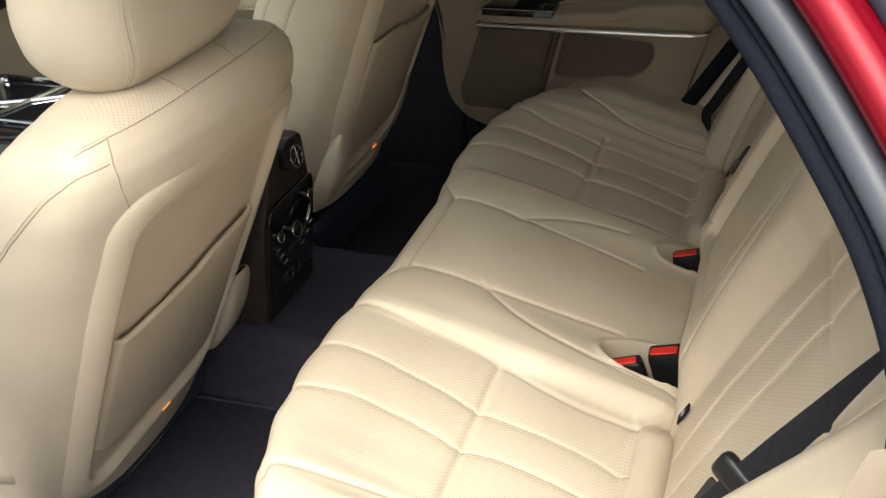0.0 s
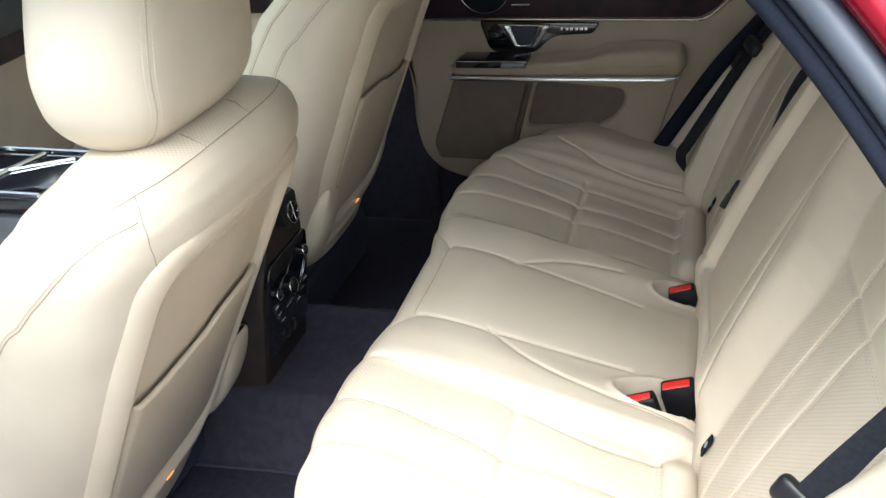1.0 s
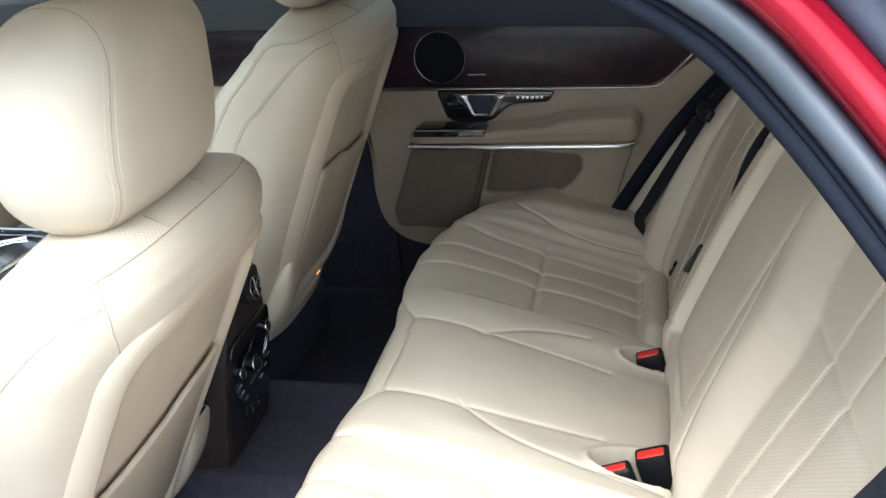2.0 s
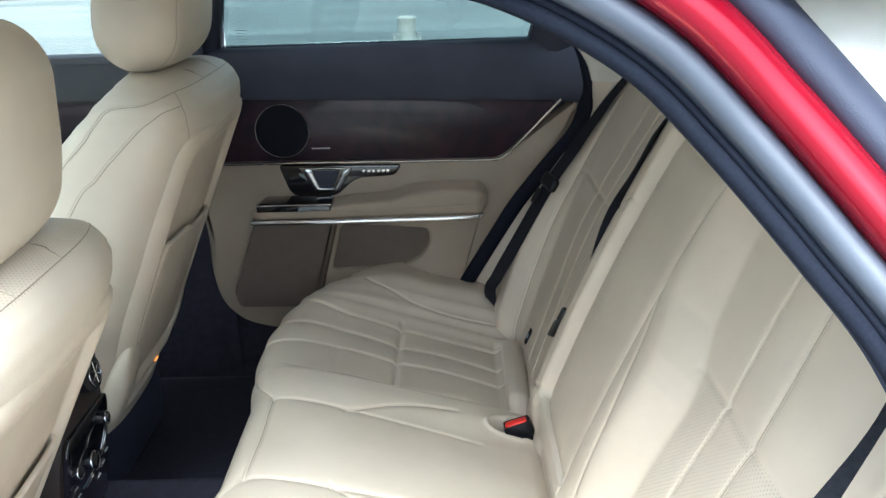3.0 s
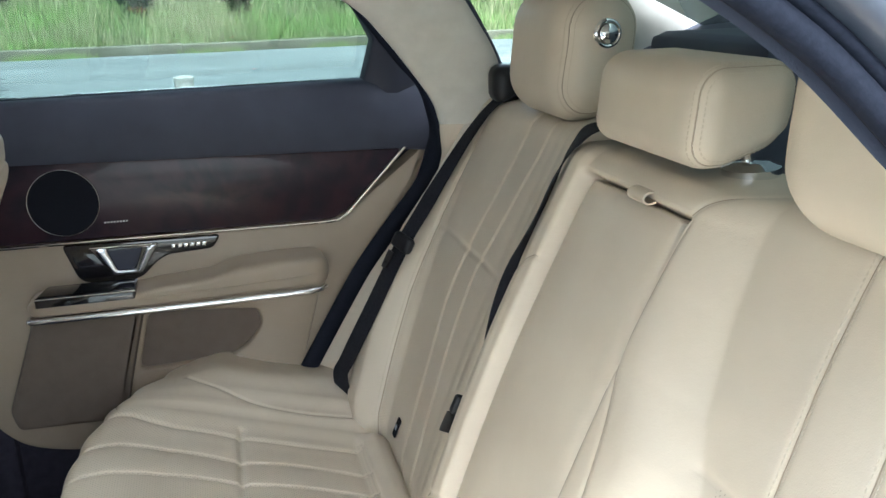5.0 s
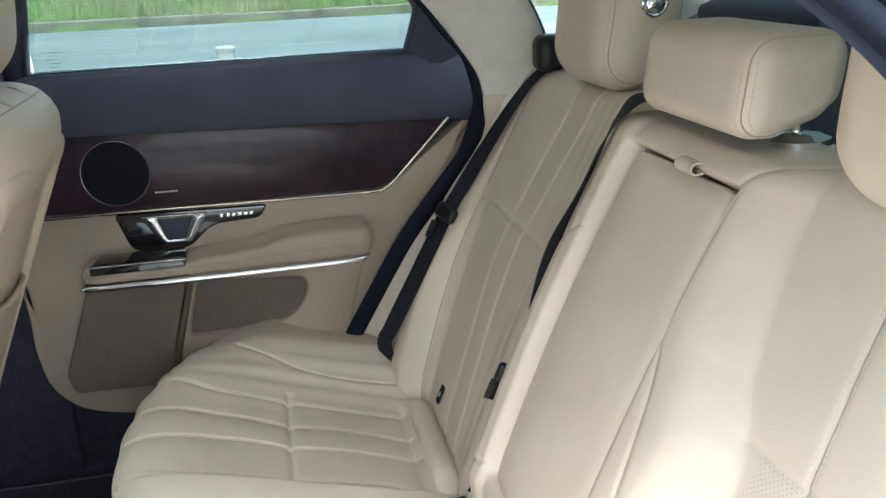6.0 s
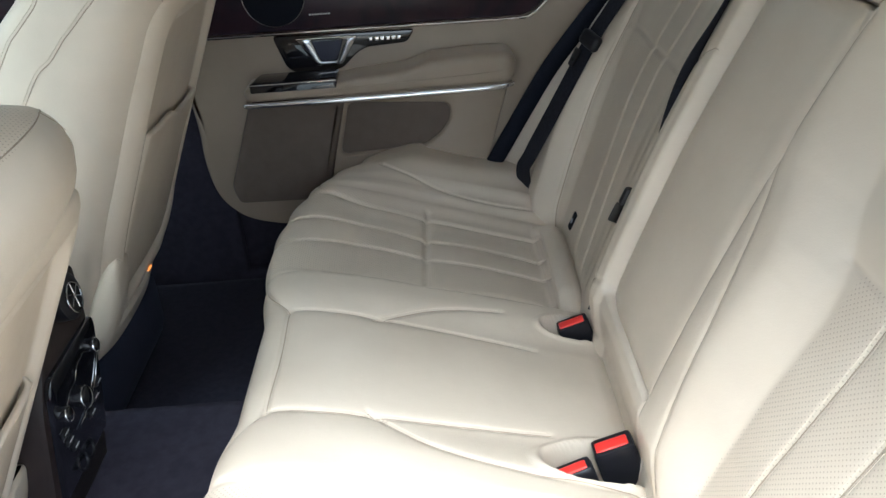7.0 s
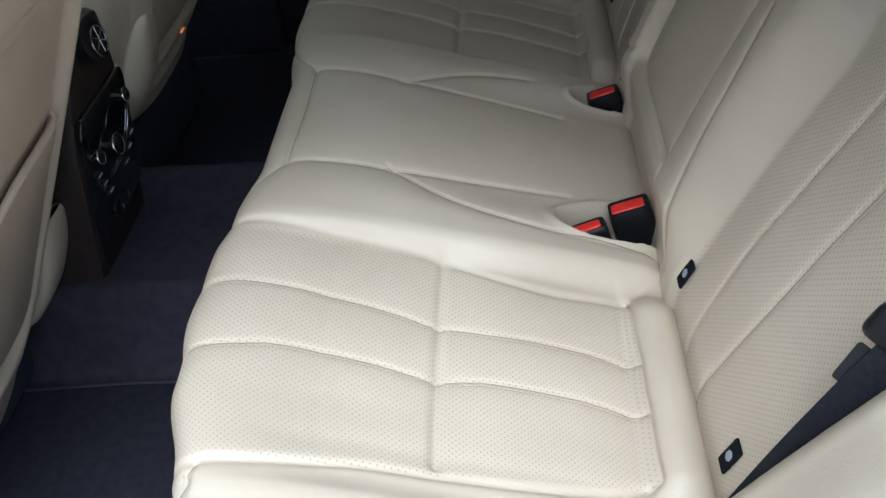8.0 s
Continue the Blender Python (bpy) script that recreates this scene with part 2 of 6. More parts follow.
def distance_to(u, v, line):
    """The distance of each (u, v) from a polyline."""
    best = np.full(u.shape, 9.0)
    for (a, b), (c, d) in zip(line[:-1], line[1:]):
        k = np.clip(((u - a) * (c - a) + (v - b) * (d - b)) / ((c - a) ** 2 + (d - b) ** 2 + 1e-12), 0, 1)
        best = np.minimum(best, np.hypot(u - a - k * (c - a), v - b - k * (d - b)))
    return best


def smooth_line(pts, n=8):
    """Catmull-Rom through the points."""
    p = np.array([2 * np.array(pts[0], float) - pts[1], *pts, 2 * np.array(pts[-1], float) - pts[-2]])
    out = []
    for a, b, c, d in zip(p[:-3], p[1:-2], p[2:-1], p[3:]):
        for t in np.arange(n) / n:
            out.append(0.5 * (2 * b + (c - a) * t + (2 * a - 5 * b + 4 * c - d) * t**2 + (3 * b - a - 3 * c + d) * t**3))
    return [tuple(q) for q in (*out, p[-2])]


class Hide:
    """An upholstered surface: a grid of points over (u, v), sunk along its seams."""

    def __init__(self, us, vs, fn, seams, side=1.0):
        self.us, self.vs, self.seams = us, vs, seams
        u, v = np.meshgrid(us, vs, indexing="ij")
        p = fn(u, v)
        n = grid_normals(p) * side
        h = np.zeros(u.shape)
        for line, depth, width, puff, _ in seams:
            d = distance_to(u, v, line)
            h -= depth * np.exp(-((d / width) ** 2)) + puff * np.exp(-d / 0.016)
        self.p, self.n, self.u, self.v = p + n * h[..., None], n, u, v
        self.side = side

    def sample(self, u, v):
        fu = np.clip(np.interp(u, self.us, np.arange(len(self.us))), 0, len(self.us) - 1.001)
        fv = np.clip(np.interp(v, self.vs, np.arange(len(self.vs))), 0, len(self.vs) - 1.001)
        i, j = fu.astype(int), fv.astype(int)
        a, b = (fu - i)[:, None], (fv - j)[:, None]
        mix = lambda g: (g[i, j] * (1 - a) + g[i + 1, j] * a) * (1 - b) + (g[i, j + 1] * (1 - a) + g[i + 1, j + 1] * a) * b
        return mix(self.p), mix(self.n)

    def build(self, name, mats, parent, zone=None, label=""):
        nu, nv = self.u.shape
        f = grid_faces(nu, nv)
        if self.side < 0:
            f = f[:, ::-1]
        ids = None
        if zone is not None:
            uc = 0.5 * (self.u[:-1, :-1] + self.u[1:, 1:])
            vc = 0.5 * (self.v[:-1, :-1] + self.v[1:, 1:])
            ids = zone(uc, vc).astype(np.int32).ravel()
        uv = np.stack([self.u.ravel(), self.v.ravel()], -1)
        return mesh_ob(name, self.p.reshape(-1, 3), f, mats, parent, ids=ids, uv=uv, label=label)

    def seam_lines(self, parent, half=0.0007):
        """The thin dark line where two hides meet: groove shade drawn as a strip along each seam."""
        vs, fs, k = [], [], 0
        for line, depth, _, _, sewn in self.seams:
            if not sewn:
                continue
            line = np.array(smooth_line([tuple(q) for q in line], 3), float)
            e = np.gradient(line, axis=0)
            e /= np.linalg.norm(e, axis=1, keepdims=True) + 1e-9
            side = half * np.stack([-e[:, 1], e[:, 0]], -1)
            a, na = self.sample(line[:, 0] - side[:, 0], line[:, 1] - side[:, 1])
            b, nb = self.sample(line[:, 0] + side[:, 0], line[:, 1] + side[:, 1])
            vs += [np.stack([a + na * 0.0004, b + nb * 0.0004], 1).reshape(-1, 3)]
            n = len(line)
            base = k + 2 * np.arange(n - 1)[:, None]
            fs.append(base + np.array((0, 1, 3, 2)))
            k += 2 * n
        tagged(mesh_ob("seam_line", np.concatenate(vs), np.concatenate(fs), M_SEAM_SHADE, parent, smooth=False), label="seam shade drawn as dark lines between the hides", kind="stuff")

    def stitches(self, parent, pitch=0.0055, long=0.0036, thick=0.0006, rows=(-0.0042, 0.0042)):
        """Rows of single stitches along the sewn seams."""
        vs, fs = [], []
        for line, _, _, _, sewn in self.seams:
            if sewn not in (1, 2):
                continue
            line = np.array(line, float)
            seg = np.linalg.norm(np.diff(line, axis=0), axis=1)
            at = np.r_[0, np.cumsum(seg)]
            mids = np.arange(pitch, at[-1] - pitch, pitch)
            if len(mids) < 2:
                continue
            for off in rows if sewn == 2 else rows[:1]:
                ends = []
                for shift in (-long / 2, long / 2):
                    s = mids + shift
                    q = np.stack([np.interp(s, at, line[:, 0]), np.interp(s, at, line[:, 1])], -1)
                    e = np.stack([np.interp(s + 1e-3, at, line[:, 0]), np.interp(s + 1e-3, at, line[:, 1])], -1) - q
                    e /= np.linalg.norm(e, axis=1, keepdims=True) + 1e-9
                    q = q + off * np.stack([-e[:, 1], e[:, 0]], -1)
                    ends.append(self.sample(q[:, 0], q[:, 1]))
                (a, na), (b, nb) = ends
                way = b - a
                way /= np.linalg.norm(way, axis=1, keepdims=True) + 1e-9
                across = np.cross(na, way)
                k = len(vs) and sum(len(x) for x in vs)
                up = thick * na
                box = [a - thick * across - up, a + thick * across - up, a + 1.2 * up, b - thick * across - up, b + thick * across - up, b + 1.2 * up]
                vs.append(np.stack(box, 1).reshape(-1, 3))
                base = (k or 0) + 6 * np.arange(len(a))[:, None]
                for q in ((0, 1, 4, 3), (1, 2, 5, 4), (2, 0, 3, 5)):
                    fs.append(base + np.array(q))
                # the short ends stay open: each stitch dives into the hide
        if vs:
            ob = mesh_ob("stitching", np.concatenate(vs), np.concatenate(fs), M_THREAD, parent, smooth=False)
            tagged(ob, label="cream thread stitched along the seams", kind="stuff")


def rounded_box(size, r, n=10, shape=None):
    """A bmesh of a box with rounded edges, centred on the origin. shape: bends its points, an (N, 3) array."""
    hx, hy, hz = (s / 2 for s in size)
    r = min(r, hx, hy, hz)
    bm = bmesh.new()
    bmesh.ops.create_cube(bm, size=2.0)
    bmesh.ops.subdivide_edges(bm, edges=bm.edges[:], cuts=n, use_grid_fill=True)
    co = np.array([v.co for v in bm.verts])
    co = np.sign(co) * np.abs(co) ** 0.8
    inner = np.array([hx - r, hy - r, hz - r])
    full = co * (hx, hy, hz)
    core = np.clip(full, -inner, inner)
    d = full - core
    length = np.linalg.norm(d, axis=1, keepdims=True)
    out = np.where(length > 1e-9, core + d / np.maximum(length, 1e-9) * r, full)
    if shape is not None:
        out = shape(out)
    for v, c in zip(bm.verts, out):
        v.co = c
    return bm


def box_seam(size, r, y, shape, m, parent):
    """A sewn seam round a rounded box at the height y of its side, with a row of stitches on each hand of it."""
    hx, hy, hz = (s / 2 for s in size)

    def loop_at(yy, lift):
        d = max(abs(yy) - (hy - r), 0)
        inset = r - math.sqrt(max(r * r - d * d, 1e-9))
        rad = r - inset + lift
        turns = np.linspace(0, 2 * math.pi, 96, endpoint=False)
        flat = np.stack([np.sign(np.cos(turns)) * (hx - r) + rad * np.cos(turns), np.full(96, yy), np.sign(np.sin(turns)) * (hz - r) + rad * np.sin(turns)], -1)
        loop = np.concatenate([flat, flat[:1]])
        at = np.r_[0, np.cumsum(np.linalg.norm(np.diff(loop, axis=0), axis=1))]
        where = np.linspace(0, at[-1], 160, endpoint=False)
        return shape(np.stack([np.interp(where, at, loop[:, k]) for k in range(3)], -1))

    # no real groove: its shade is a thin tube of darker leather colour
    part("groove_shade_line", moved(tube([tuple(q) for q in loop_at(y, 0.0)], 0.0009, 6, closed=True), m), M_GROOVE_SHADE, parent)
    vs, fs = [], []
    for off in (-0.0055, 0.0055):
        line = loop_at(y + math.copysign(1, y) * off, 0.0002)
        line = np.concatenate([line, line[:1]])
        at = np.r_[0, np.cumsum(np.linalg.norm(np.diff(line, axis=0), axis=1))]
        for s in np.arange(0.003, at[-1], 0.0055):
            a, b = (np.array([np.interp(s + e, at, line[:, k]) for k in range(3)]) for e in (-0.0018, 0.0018))
            out = np.array([a[0], 0, a[2]]) / (math.hypot(a[0], a[2]) + 1e-9) * 0.0006
            side = np.array([0, 0.00045, 0])
            k = len(vs)
            vs += [a - side - out, a + side - out, a + out, b - side - out, b + side - out, b + out]
            fs += [(k, k + 1, k + 4, k + 3), (k + 1, k + 2, k + 5, k + 4), (k + 2, k, k + 3, k + 5)]
    vs = [tuple(m @ Vector(v)) for v in vs]
    tagged(mesh_ob("stitching", vs, fs, M_THREAD, parent, smooth=False), label="twin rows of cream stitches", kind="stuff")


def moved(bm, m):
    bmesh.ops.transform(bm, matrix=m, verts=bm.verts[:])
    return bm


def round_poly(pts, r=0.01, n=5):
    """A closed outline with its corners rounded."""
    out, k = [], len(pts)
    for i in range(k):
        a, b, c = Vector(pts[i - 1]), Vector(pts[i]), Vector(pts[(i + 1) % k])
        ra = min(r, (a - b).length * 0.45, (c - b).length * 0.45)
        p, q = b + (a - b).normalized() * ra, b + (c - b).normalized() * ra
        for t in np.arange(n + 1) / n:
            out.append((1 - t) ** 2 * p + 2 * t * (1 - t) * b + t**2 * q)
    return [tuple(v) for v in out]


def slab(outline, front, thick, place, edge=0.003, crown=0.0):
    """A bmesh of a plate: an outline (a, b), its face at depth front, its back at front + thick, its face edge eased.
    place(a, b, depth) gives the point in the world."""
    pts = np.array(outline, float)
    nxt, prv = np.roll(pts, -1, 0), np.roll(pts, 1, 0)
    tang = nxt - prv
    tang /= np.linalg.norm(tang, axis=1, keepdims=True) + 1e-9
    nrm = np.stack([tang[:, 1], -tang[:, 0]], -1)
    area = 0.5 * np.sum(pts[:, 0] * nxt[:, 1] - nxt[:, 0] * pts[:, 1])
    nrm *= 1 if area > 0 else -1
    bm = bmesh.new()
    rings = []
    for inset, depth in ((0, front + thick), (0, front + edge), (edge * 0.3, front + edge * 0.3), (edge, front)):
        q = pts - nrm * inset
        rings.append([bm.verts.new(place(a, b, depth)) for a, b in q])
    for lo, hi in zip(rings[:-1], rings[1:]):
        for i in range(len(lo)):
            bm.faces.new((lo[i - 1], lo[i], hi[i], hi[i - 1]))
    bm.faces.new(rings[-1])
    bm.faces.new(rings[0][::-1])
    bmesh.ops.triangulate(bm, faces=[q for q in bm.faces if len(q.verts) > 4])
    return bm


def framed(outer, inner, front, deep, place, edge=0.004, n=120):
    """A bmesh of a plate with a hole: the outlines (a, b), its face at depth front, the walls going back by deep."""
    cen = np.mean(np.array(inner), axis=0)

    def reach(loop, g):
        p = np.array(loop) - cen
        q = np.roll(p, -1, 0)
        d = np.array([math.cos(g), math.sin(g)])
        e = q - p
        det = d[0] * -e[:, 1] + d[1] * e[:, 0]
        det = np.where(np.abs(det) < 1e-12, 1e-12, det)
        far = (p[:, 0] * -e[:, 1] + p[:, 1] * e[:, 0]) / det
        k = (d[0] * p[:, 1] - d[1] * p[:, 0]) / det
        ok = (far > 0) & (k >= -1e-6) & (k <= 1 + 1e-6)
        return float(far[ok].max())

    bm, rings = bmesh.new(), []
    turns = np.arange(n) * 2 * math.pi / n
    ins, outs = [reach(inner, g) for g in turns], [reach(outer, g) for g in turns]
    for which, shift_by, depth in ((ins, 0, front + deep), (ins, 0, front + edge), (ins, edge * 0.4, front + edge * 0.3), (ins, edge, front), (outs, -edge, front), (outs, -edge * 0.3, front + edge * 0.3), (outs, 0, front + edge), (outs, 0, front + deep)):
        rings.append([bm.verts.new(place(*(cen + (w + shift_by) * np.array([math.cos(g), math.sin(g)])), depth)) for w, g in zip(which, turns)])
    for lo, hi in zip(rings[:-1], rings[1:]):
        for i in range(n):
            bm.faces.new((lo[i - 1], lo[i], hi[i], hi[i - 1]))
    return bm


def tube(pts, r, sides=8, closed=False, flat=1.0, up=(0, 0, 1)):
    """A bmesh of a round or flattened bar along a line of points."""
    p = [Vector(q) for q in pts]
    k = len(p)
    bm, rings = bmesh.new(), []
    for i in range(k):
        a, b = (p[i - 1], p[(i + 1) % k]) if closed else (p[max(i - 1, 0)], p[min(i + 1, k - 1)])
        t = (b - a).normalized()
        s = t.cross(Vector(up))
        s = s.normalized() if s.length > 1e-4 else t.orthogonal().normalized()
        w = s.cross(t).normalized()
        rings.append([bm.verts.new(p[i] + r * (math.cos(g) * s + flat * math.sin(g) * w)) for g in np.arange(sides) * 2 * math.pi / sides])
    pairs = list(zip(rings[:-1], rings[1:])) + ([(rings[-1], rings[0])] if closed else [])
    for lo, hi in pairs:
        for i in range(sides):
            bm.faces.new((lo[i - 1], lo[i], hi[i], hi[i - 1]))
    if not closed:
        bm.faces.new(rings[0])
        bm.faces.new(rings[-1])
    return bm


def disc(radius, depth, sides=40, bevel=0.1, dome=0.0):
    """A bmesh of a turned knob: axis z, base at 0, with an eased rim and a slight dome."""
    prof = [(radius, 0), (radius, depth * (1 - bevel)), (radius * (1 - bevel), depth), (radius * 0.6, depth + dome * 0.6), (0.0, depth + dome)]
    bm, rings = bmesh.new(), []
    for r, z in prof[:-1]:
        rings.append([bm.verts.new((r * math.cos(g), r * math.sin(g), z)) for g in np.arange(sides) * 2 * math.pi / sides])
    for lo, hi in zip(rings[:-1], rings[1:]):
        for i in range(sides):
            bm.faces.new((lo[i - 1], lo[i], hi[i], hi[i - 1]))
    tip = bm.verts.new((0, 0, prof[-1][1]))
    for i in range(sides):
        bm.faces.new((rings[-1][i - 1], rings[-1][i], tip))
    bm.faces.new(rings[0][::-1])
    return bm


def ring(radius, r, sides=40, ring_sides=8):
    return tube([(radius * math.cos(g), radius * math.sin(g), 0) for g in np.arange(sides) * 2 * math.pi / sides], r, ring_sides, closed=True)


# ---- ground, road and verge outside ----
def ribbon(line, width, thick, across, taper=1.0):
    """A bmesh of webbing: a flat band along a line; across: the band's width direction at each point or for all."""
    p = [Vector(q) for q in line]
    acr = [Vector(q) for q in across] if isinstance(across, list) else [Vector(across)] * len(p)
    bm, rings = bmesh.new(), []
    for i, q in enumerate(p):
        t = (p[min(i + 1, len(p) - 1)] - p[max(i - 1, 0)]).normalized()
        a = (acr[i] - t * acr[i].dot(t)).normalized()
        n = t.cross(a)
        w2 = width / 2 * (1 + (taper - 1) * i / len(p))
        rings.append([bm.verts.new(q + a * w2 * u + n * thick / 2 * v) for u, v in ((-1, -1), (-0.33, -1), (0.33, -1), (1, -1), (1, 1), (0.33, 1), (-0.33, 1), (-1, 1))])
    for lo, hi in zip(rings[:-1], rings[1:]):
        for i in range(8):
            bm.faces.new((lo[i - 1], lo[i], hi[i], hi[i - 1]))
    bm.faces.new(rings[0])
    bm.faces.new(rings[-1])
    return bm


def outside():
    bm = bmesh.new()
    bmesh.ops.create_grid(bm, x_segments=2, y_segments=2, size=900)
    tagged(part("ground", bm, M_ASPHALT, smooth=False), "worn pale grey asphalt of a road and parking ground", "ground", kind="structure")
    kerb_y = 20.0
    kerb = empty("kerb", (0, kerb_y, 0), "weathered concrete kerb along the far edge of the road", "kerb", kind="structure")
    stone = slab(round_poly([(0, -0.05), (1.98, -0.05), (1.98, 0.20), (0, 0.20)], 0.012, 2), 0.0, 0.45, lambda a, b, d: (a, d, b), 0.016)
    first = part("kerb_stone", stone, M_CONCRETE, kerb)
    first.location = (-36, 0, 0)
    for i in range(1, 37):
        o = first.copy()
        scene.collection.objects.link(o)
        o.location = (-36 + 1.981 * i, random.uniform(-0.01, 0.01), random.uniform(-0.012, 0.012))
    ys = np.array([kerb_y + 0.4, 24, 30, 40, 60, 90, 140])
    zs = np.array([0.17, 0.45, 1.4, 3.2, 6.5, 10, 14])
    xs = np.linspace(-90, 90, 61)
    p = np.array([[(x, y, z + 0.25 * noise.noise((x * 0.15, y * 0.15, 0)) * min(1, (y - 20) / 6)) for y, z in zip(ys, zs)] for x in xs])
    tagged(mesh_ob("verge", p.reshape(-1, 3), grid_faces(*p.shape[:2]), M_SOIL), "rough grassy bank rising behind the kerb", "verge", kind="structure")
    rng = np.random.default_rng(4)
    vs, fs = [], []
    for _ in range(42000):
        x, y = rng.uniform(-16, 22), kerb_y + 0.45 + 9 * rng.random() ** 1.6
        z = np.interp(y, ys, zs) - 0.05
        clump = 0.5 + 0.5 * noise.noise((x * 0.35, y * 0.35, 3.0))
        tall = rng.uniform(0.12, 0.5) * (0.5 + 1.4 * clump) * min(1, 0.35 + (y - kerb_y) / 2.5)
        w, g, lean = rng.uniform(0.008, 0.024), rng.uniform(0, math.pi), rng.uniform(-0.25, 0.25, 2)
        k = len(vs)
        c, s = math.cos(g) * w, math.sin(g) * w
        vs += [(x - c, y - s, z), (x + c, y + s, z), (x + lean[0] * tall * 0.4 + c * 0.6, y + lean[1] * tall * 0.4 + s * 0.6, z + tall * 0.6), (x + lean[0] * tall, y + lean[1] * tall, z + tall)]
        fs += [(k, k + 1, k + 2), (k, k + 2, k + 3)]
    tagged(mesh_ob("grass", vs, fs, M_BLADE, smooth=False), "tall uncut green grass with dry stalks on the bank", "grass", kind="stuff")
    # weeds in the gutter
    vs, fs = [], []
    for _ in range(1500):
        x, y = rng.choice([-3.4, -2.8, 0.4, 3.1, 4.4, 7.5]) + rng.normal(0, 0.3), kerb_y - 0.03 - abs(rng.normal(0, 0.05))
        tall, w, g = rng.uniform(0.04, 0.16), 0.012, rng.uniform(0, math.pi)
        k = len(vs)
        vs += [(x - w, y, -0.01), (x + w, y, -0.01), (x + rng.normal(0, 0.06), y + rng.normal(0, 0.03), tall)]
        fs.append((k, k + 1, k + 2))
    tagged(mesh_ob("gutter_weeds", vs, fs, M_BLADE, smooth=False), "small weeds growing along the gutter", "weeds", kind="stuff")
    # scrubby bushes on the bank
    for x, y, tall, wide in ((1.1, 23.4, 1.9, 0.55), (-1.5, 25.0, 1.5, 0.9), (4.6, 26.0, 1.4, 1.3), (-5.5, 26.5, 1.6, 1.2), (8.5, 25.5, 1.7, 1.2)):
        base = float(np.interp(y, ys, zs)) - 0.06
        bush = empty("bush", (x, y, base), "dark leafy bush growing out of the grassy bank", "bush", "bushes on the bank")
        bm = bmesh.new()
        stems = []
        for k in range(6):
            g = 2 * math.pi * k / 6 + rng.uniform(-0.4, 0.4)
            top = Vector((math.cos(g) * wide * rng.uniform(0.3, 0.7), math.sin(g) * wide * 0.5, tall * rng.uniform(0.6, 0.95)))
            stems.append(top)
            pts = [(0.04 * math.cos(g), 0.04 * math.sin(g), 0.0), tuple(top * 0.45 + Vector((0, 0, tall * 0.12))), tuple(top)]
            one = tube(smooth_line(pts, 4), 0.022, 6)
            me = bpy.data.meshes.new("stem")
            one.to_mesh(me)
            bm.from_mesh(me)
            bpy.data.meshes.remove(me)
        part("stems", bm, M_BARK, bush)
        vs, fs = [], []
        for _ in range(1500):
            top = stems[rng.integers(6)]
            c = np.array(top) * rng.uniform(0.35, 1.1) + rng.normal(0, 0.16, 3) * np.array([wide, wide * 0.7, tall * 0.5])
            if c[2] < 0.1:
                continue
            d, e = rng.normal(0, 0.035, 3), rng.normal(0, 0.035, 3)
            k = len(vs)
            vs += [tuple(c - d), tuple(c + e), tuple(c + d), tuple(c - e)]
            fs.append((k, k + 1, k + 2, k + 3))
        mesh_ob("leaves", vs, fs, M_LEAF, bush, smooth=False)
    post = empty("bollard", (BOLLARD[0], BOLLARD[1], 0), "squat weathered grey bollard standing on the asphalt", "bollard")
    bm = disc(0.062, BOLLARD[2] - 0.02, 32, 0.01)
    part("post", bm, M_POST, post)
    part("cap", moved(disc(0.066, 0.03, 32, 0.3, 0.006), Matrix.Translation((0, 0, BOLLARD[2] - 0.03))), M_POST, post, "domed cap")
    for sx in (-1, 1):
        lug = ring(0.02, 0.006, 16, 6)
        part("chain_lug", moved(lug, Matrix.Translation((sx * 0.08, 0, BOLLARD[2] - 0.14)) @ Matrix.Rotation(radians(90), 4, "X")), M_POST, post)


BOLLARD = (0.05, 5.2, 0.74)
outside()


# ---- rear bench ----
BACK_X, BACK_Z, BACK_SLOPE = 0.465, 0.52, 0.44
LEAN = math.atan(BACK_SLOPE)


def back_point(y, up, proud):
    """A point of the backrest's plane: up metres along it from its foot, proud of it."""
    z = BACK_Z + up * math.cos(LEAN)
    x = BACK_X + up * math.sin(LEAN)
    return np.stack([x - proud * math.cos(LEAN), y, z + proud * math.sin(LEAN)], -1)


def up_of(z):
    return (z - BACK_Z) / math.cos(LEAN)


def lerp(x, table):
    a = np.array(table)
    t = np.clip(np.searchsorted(a[:, 0], x) - 1, 0, len(a) - 2)
    k = np.clip((x - a[t, 0]) / (a[t + 1, 0] - a[t, 0]), 0, 1)
    k = k * k * (3 - 2 * k)
    return a[t, 1] + k * (a[t + 1, 1] - a[t, 1])


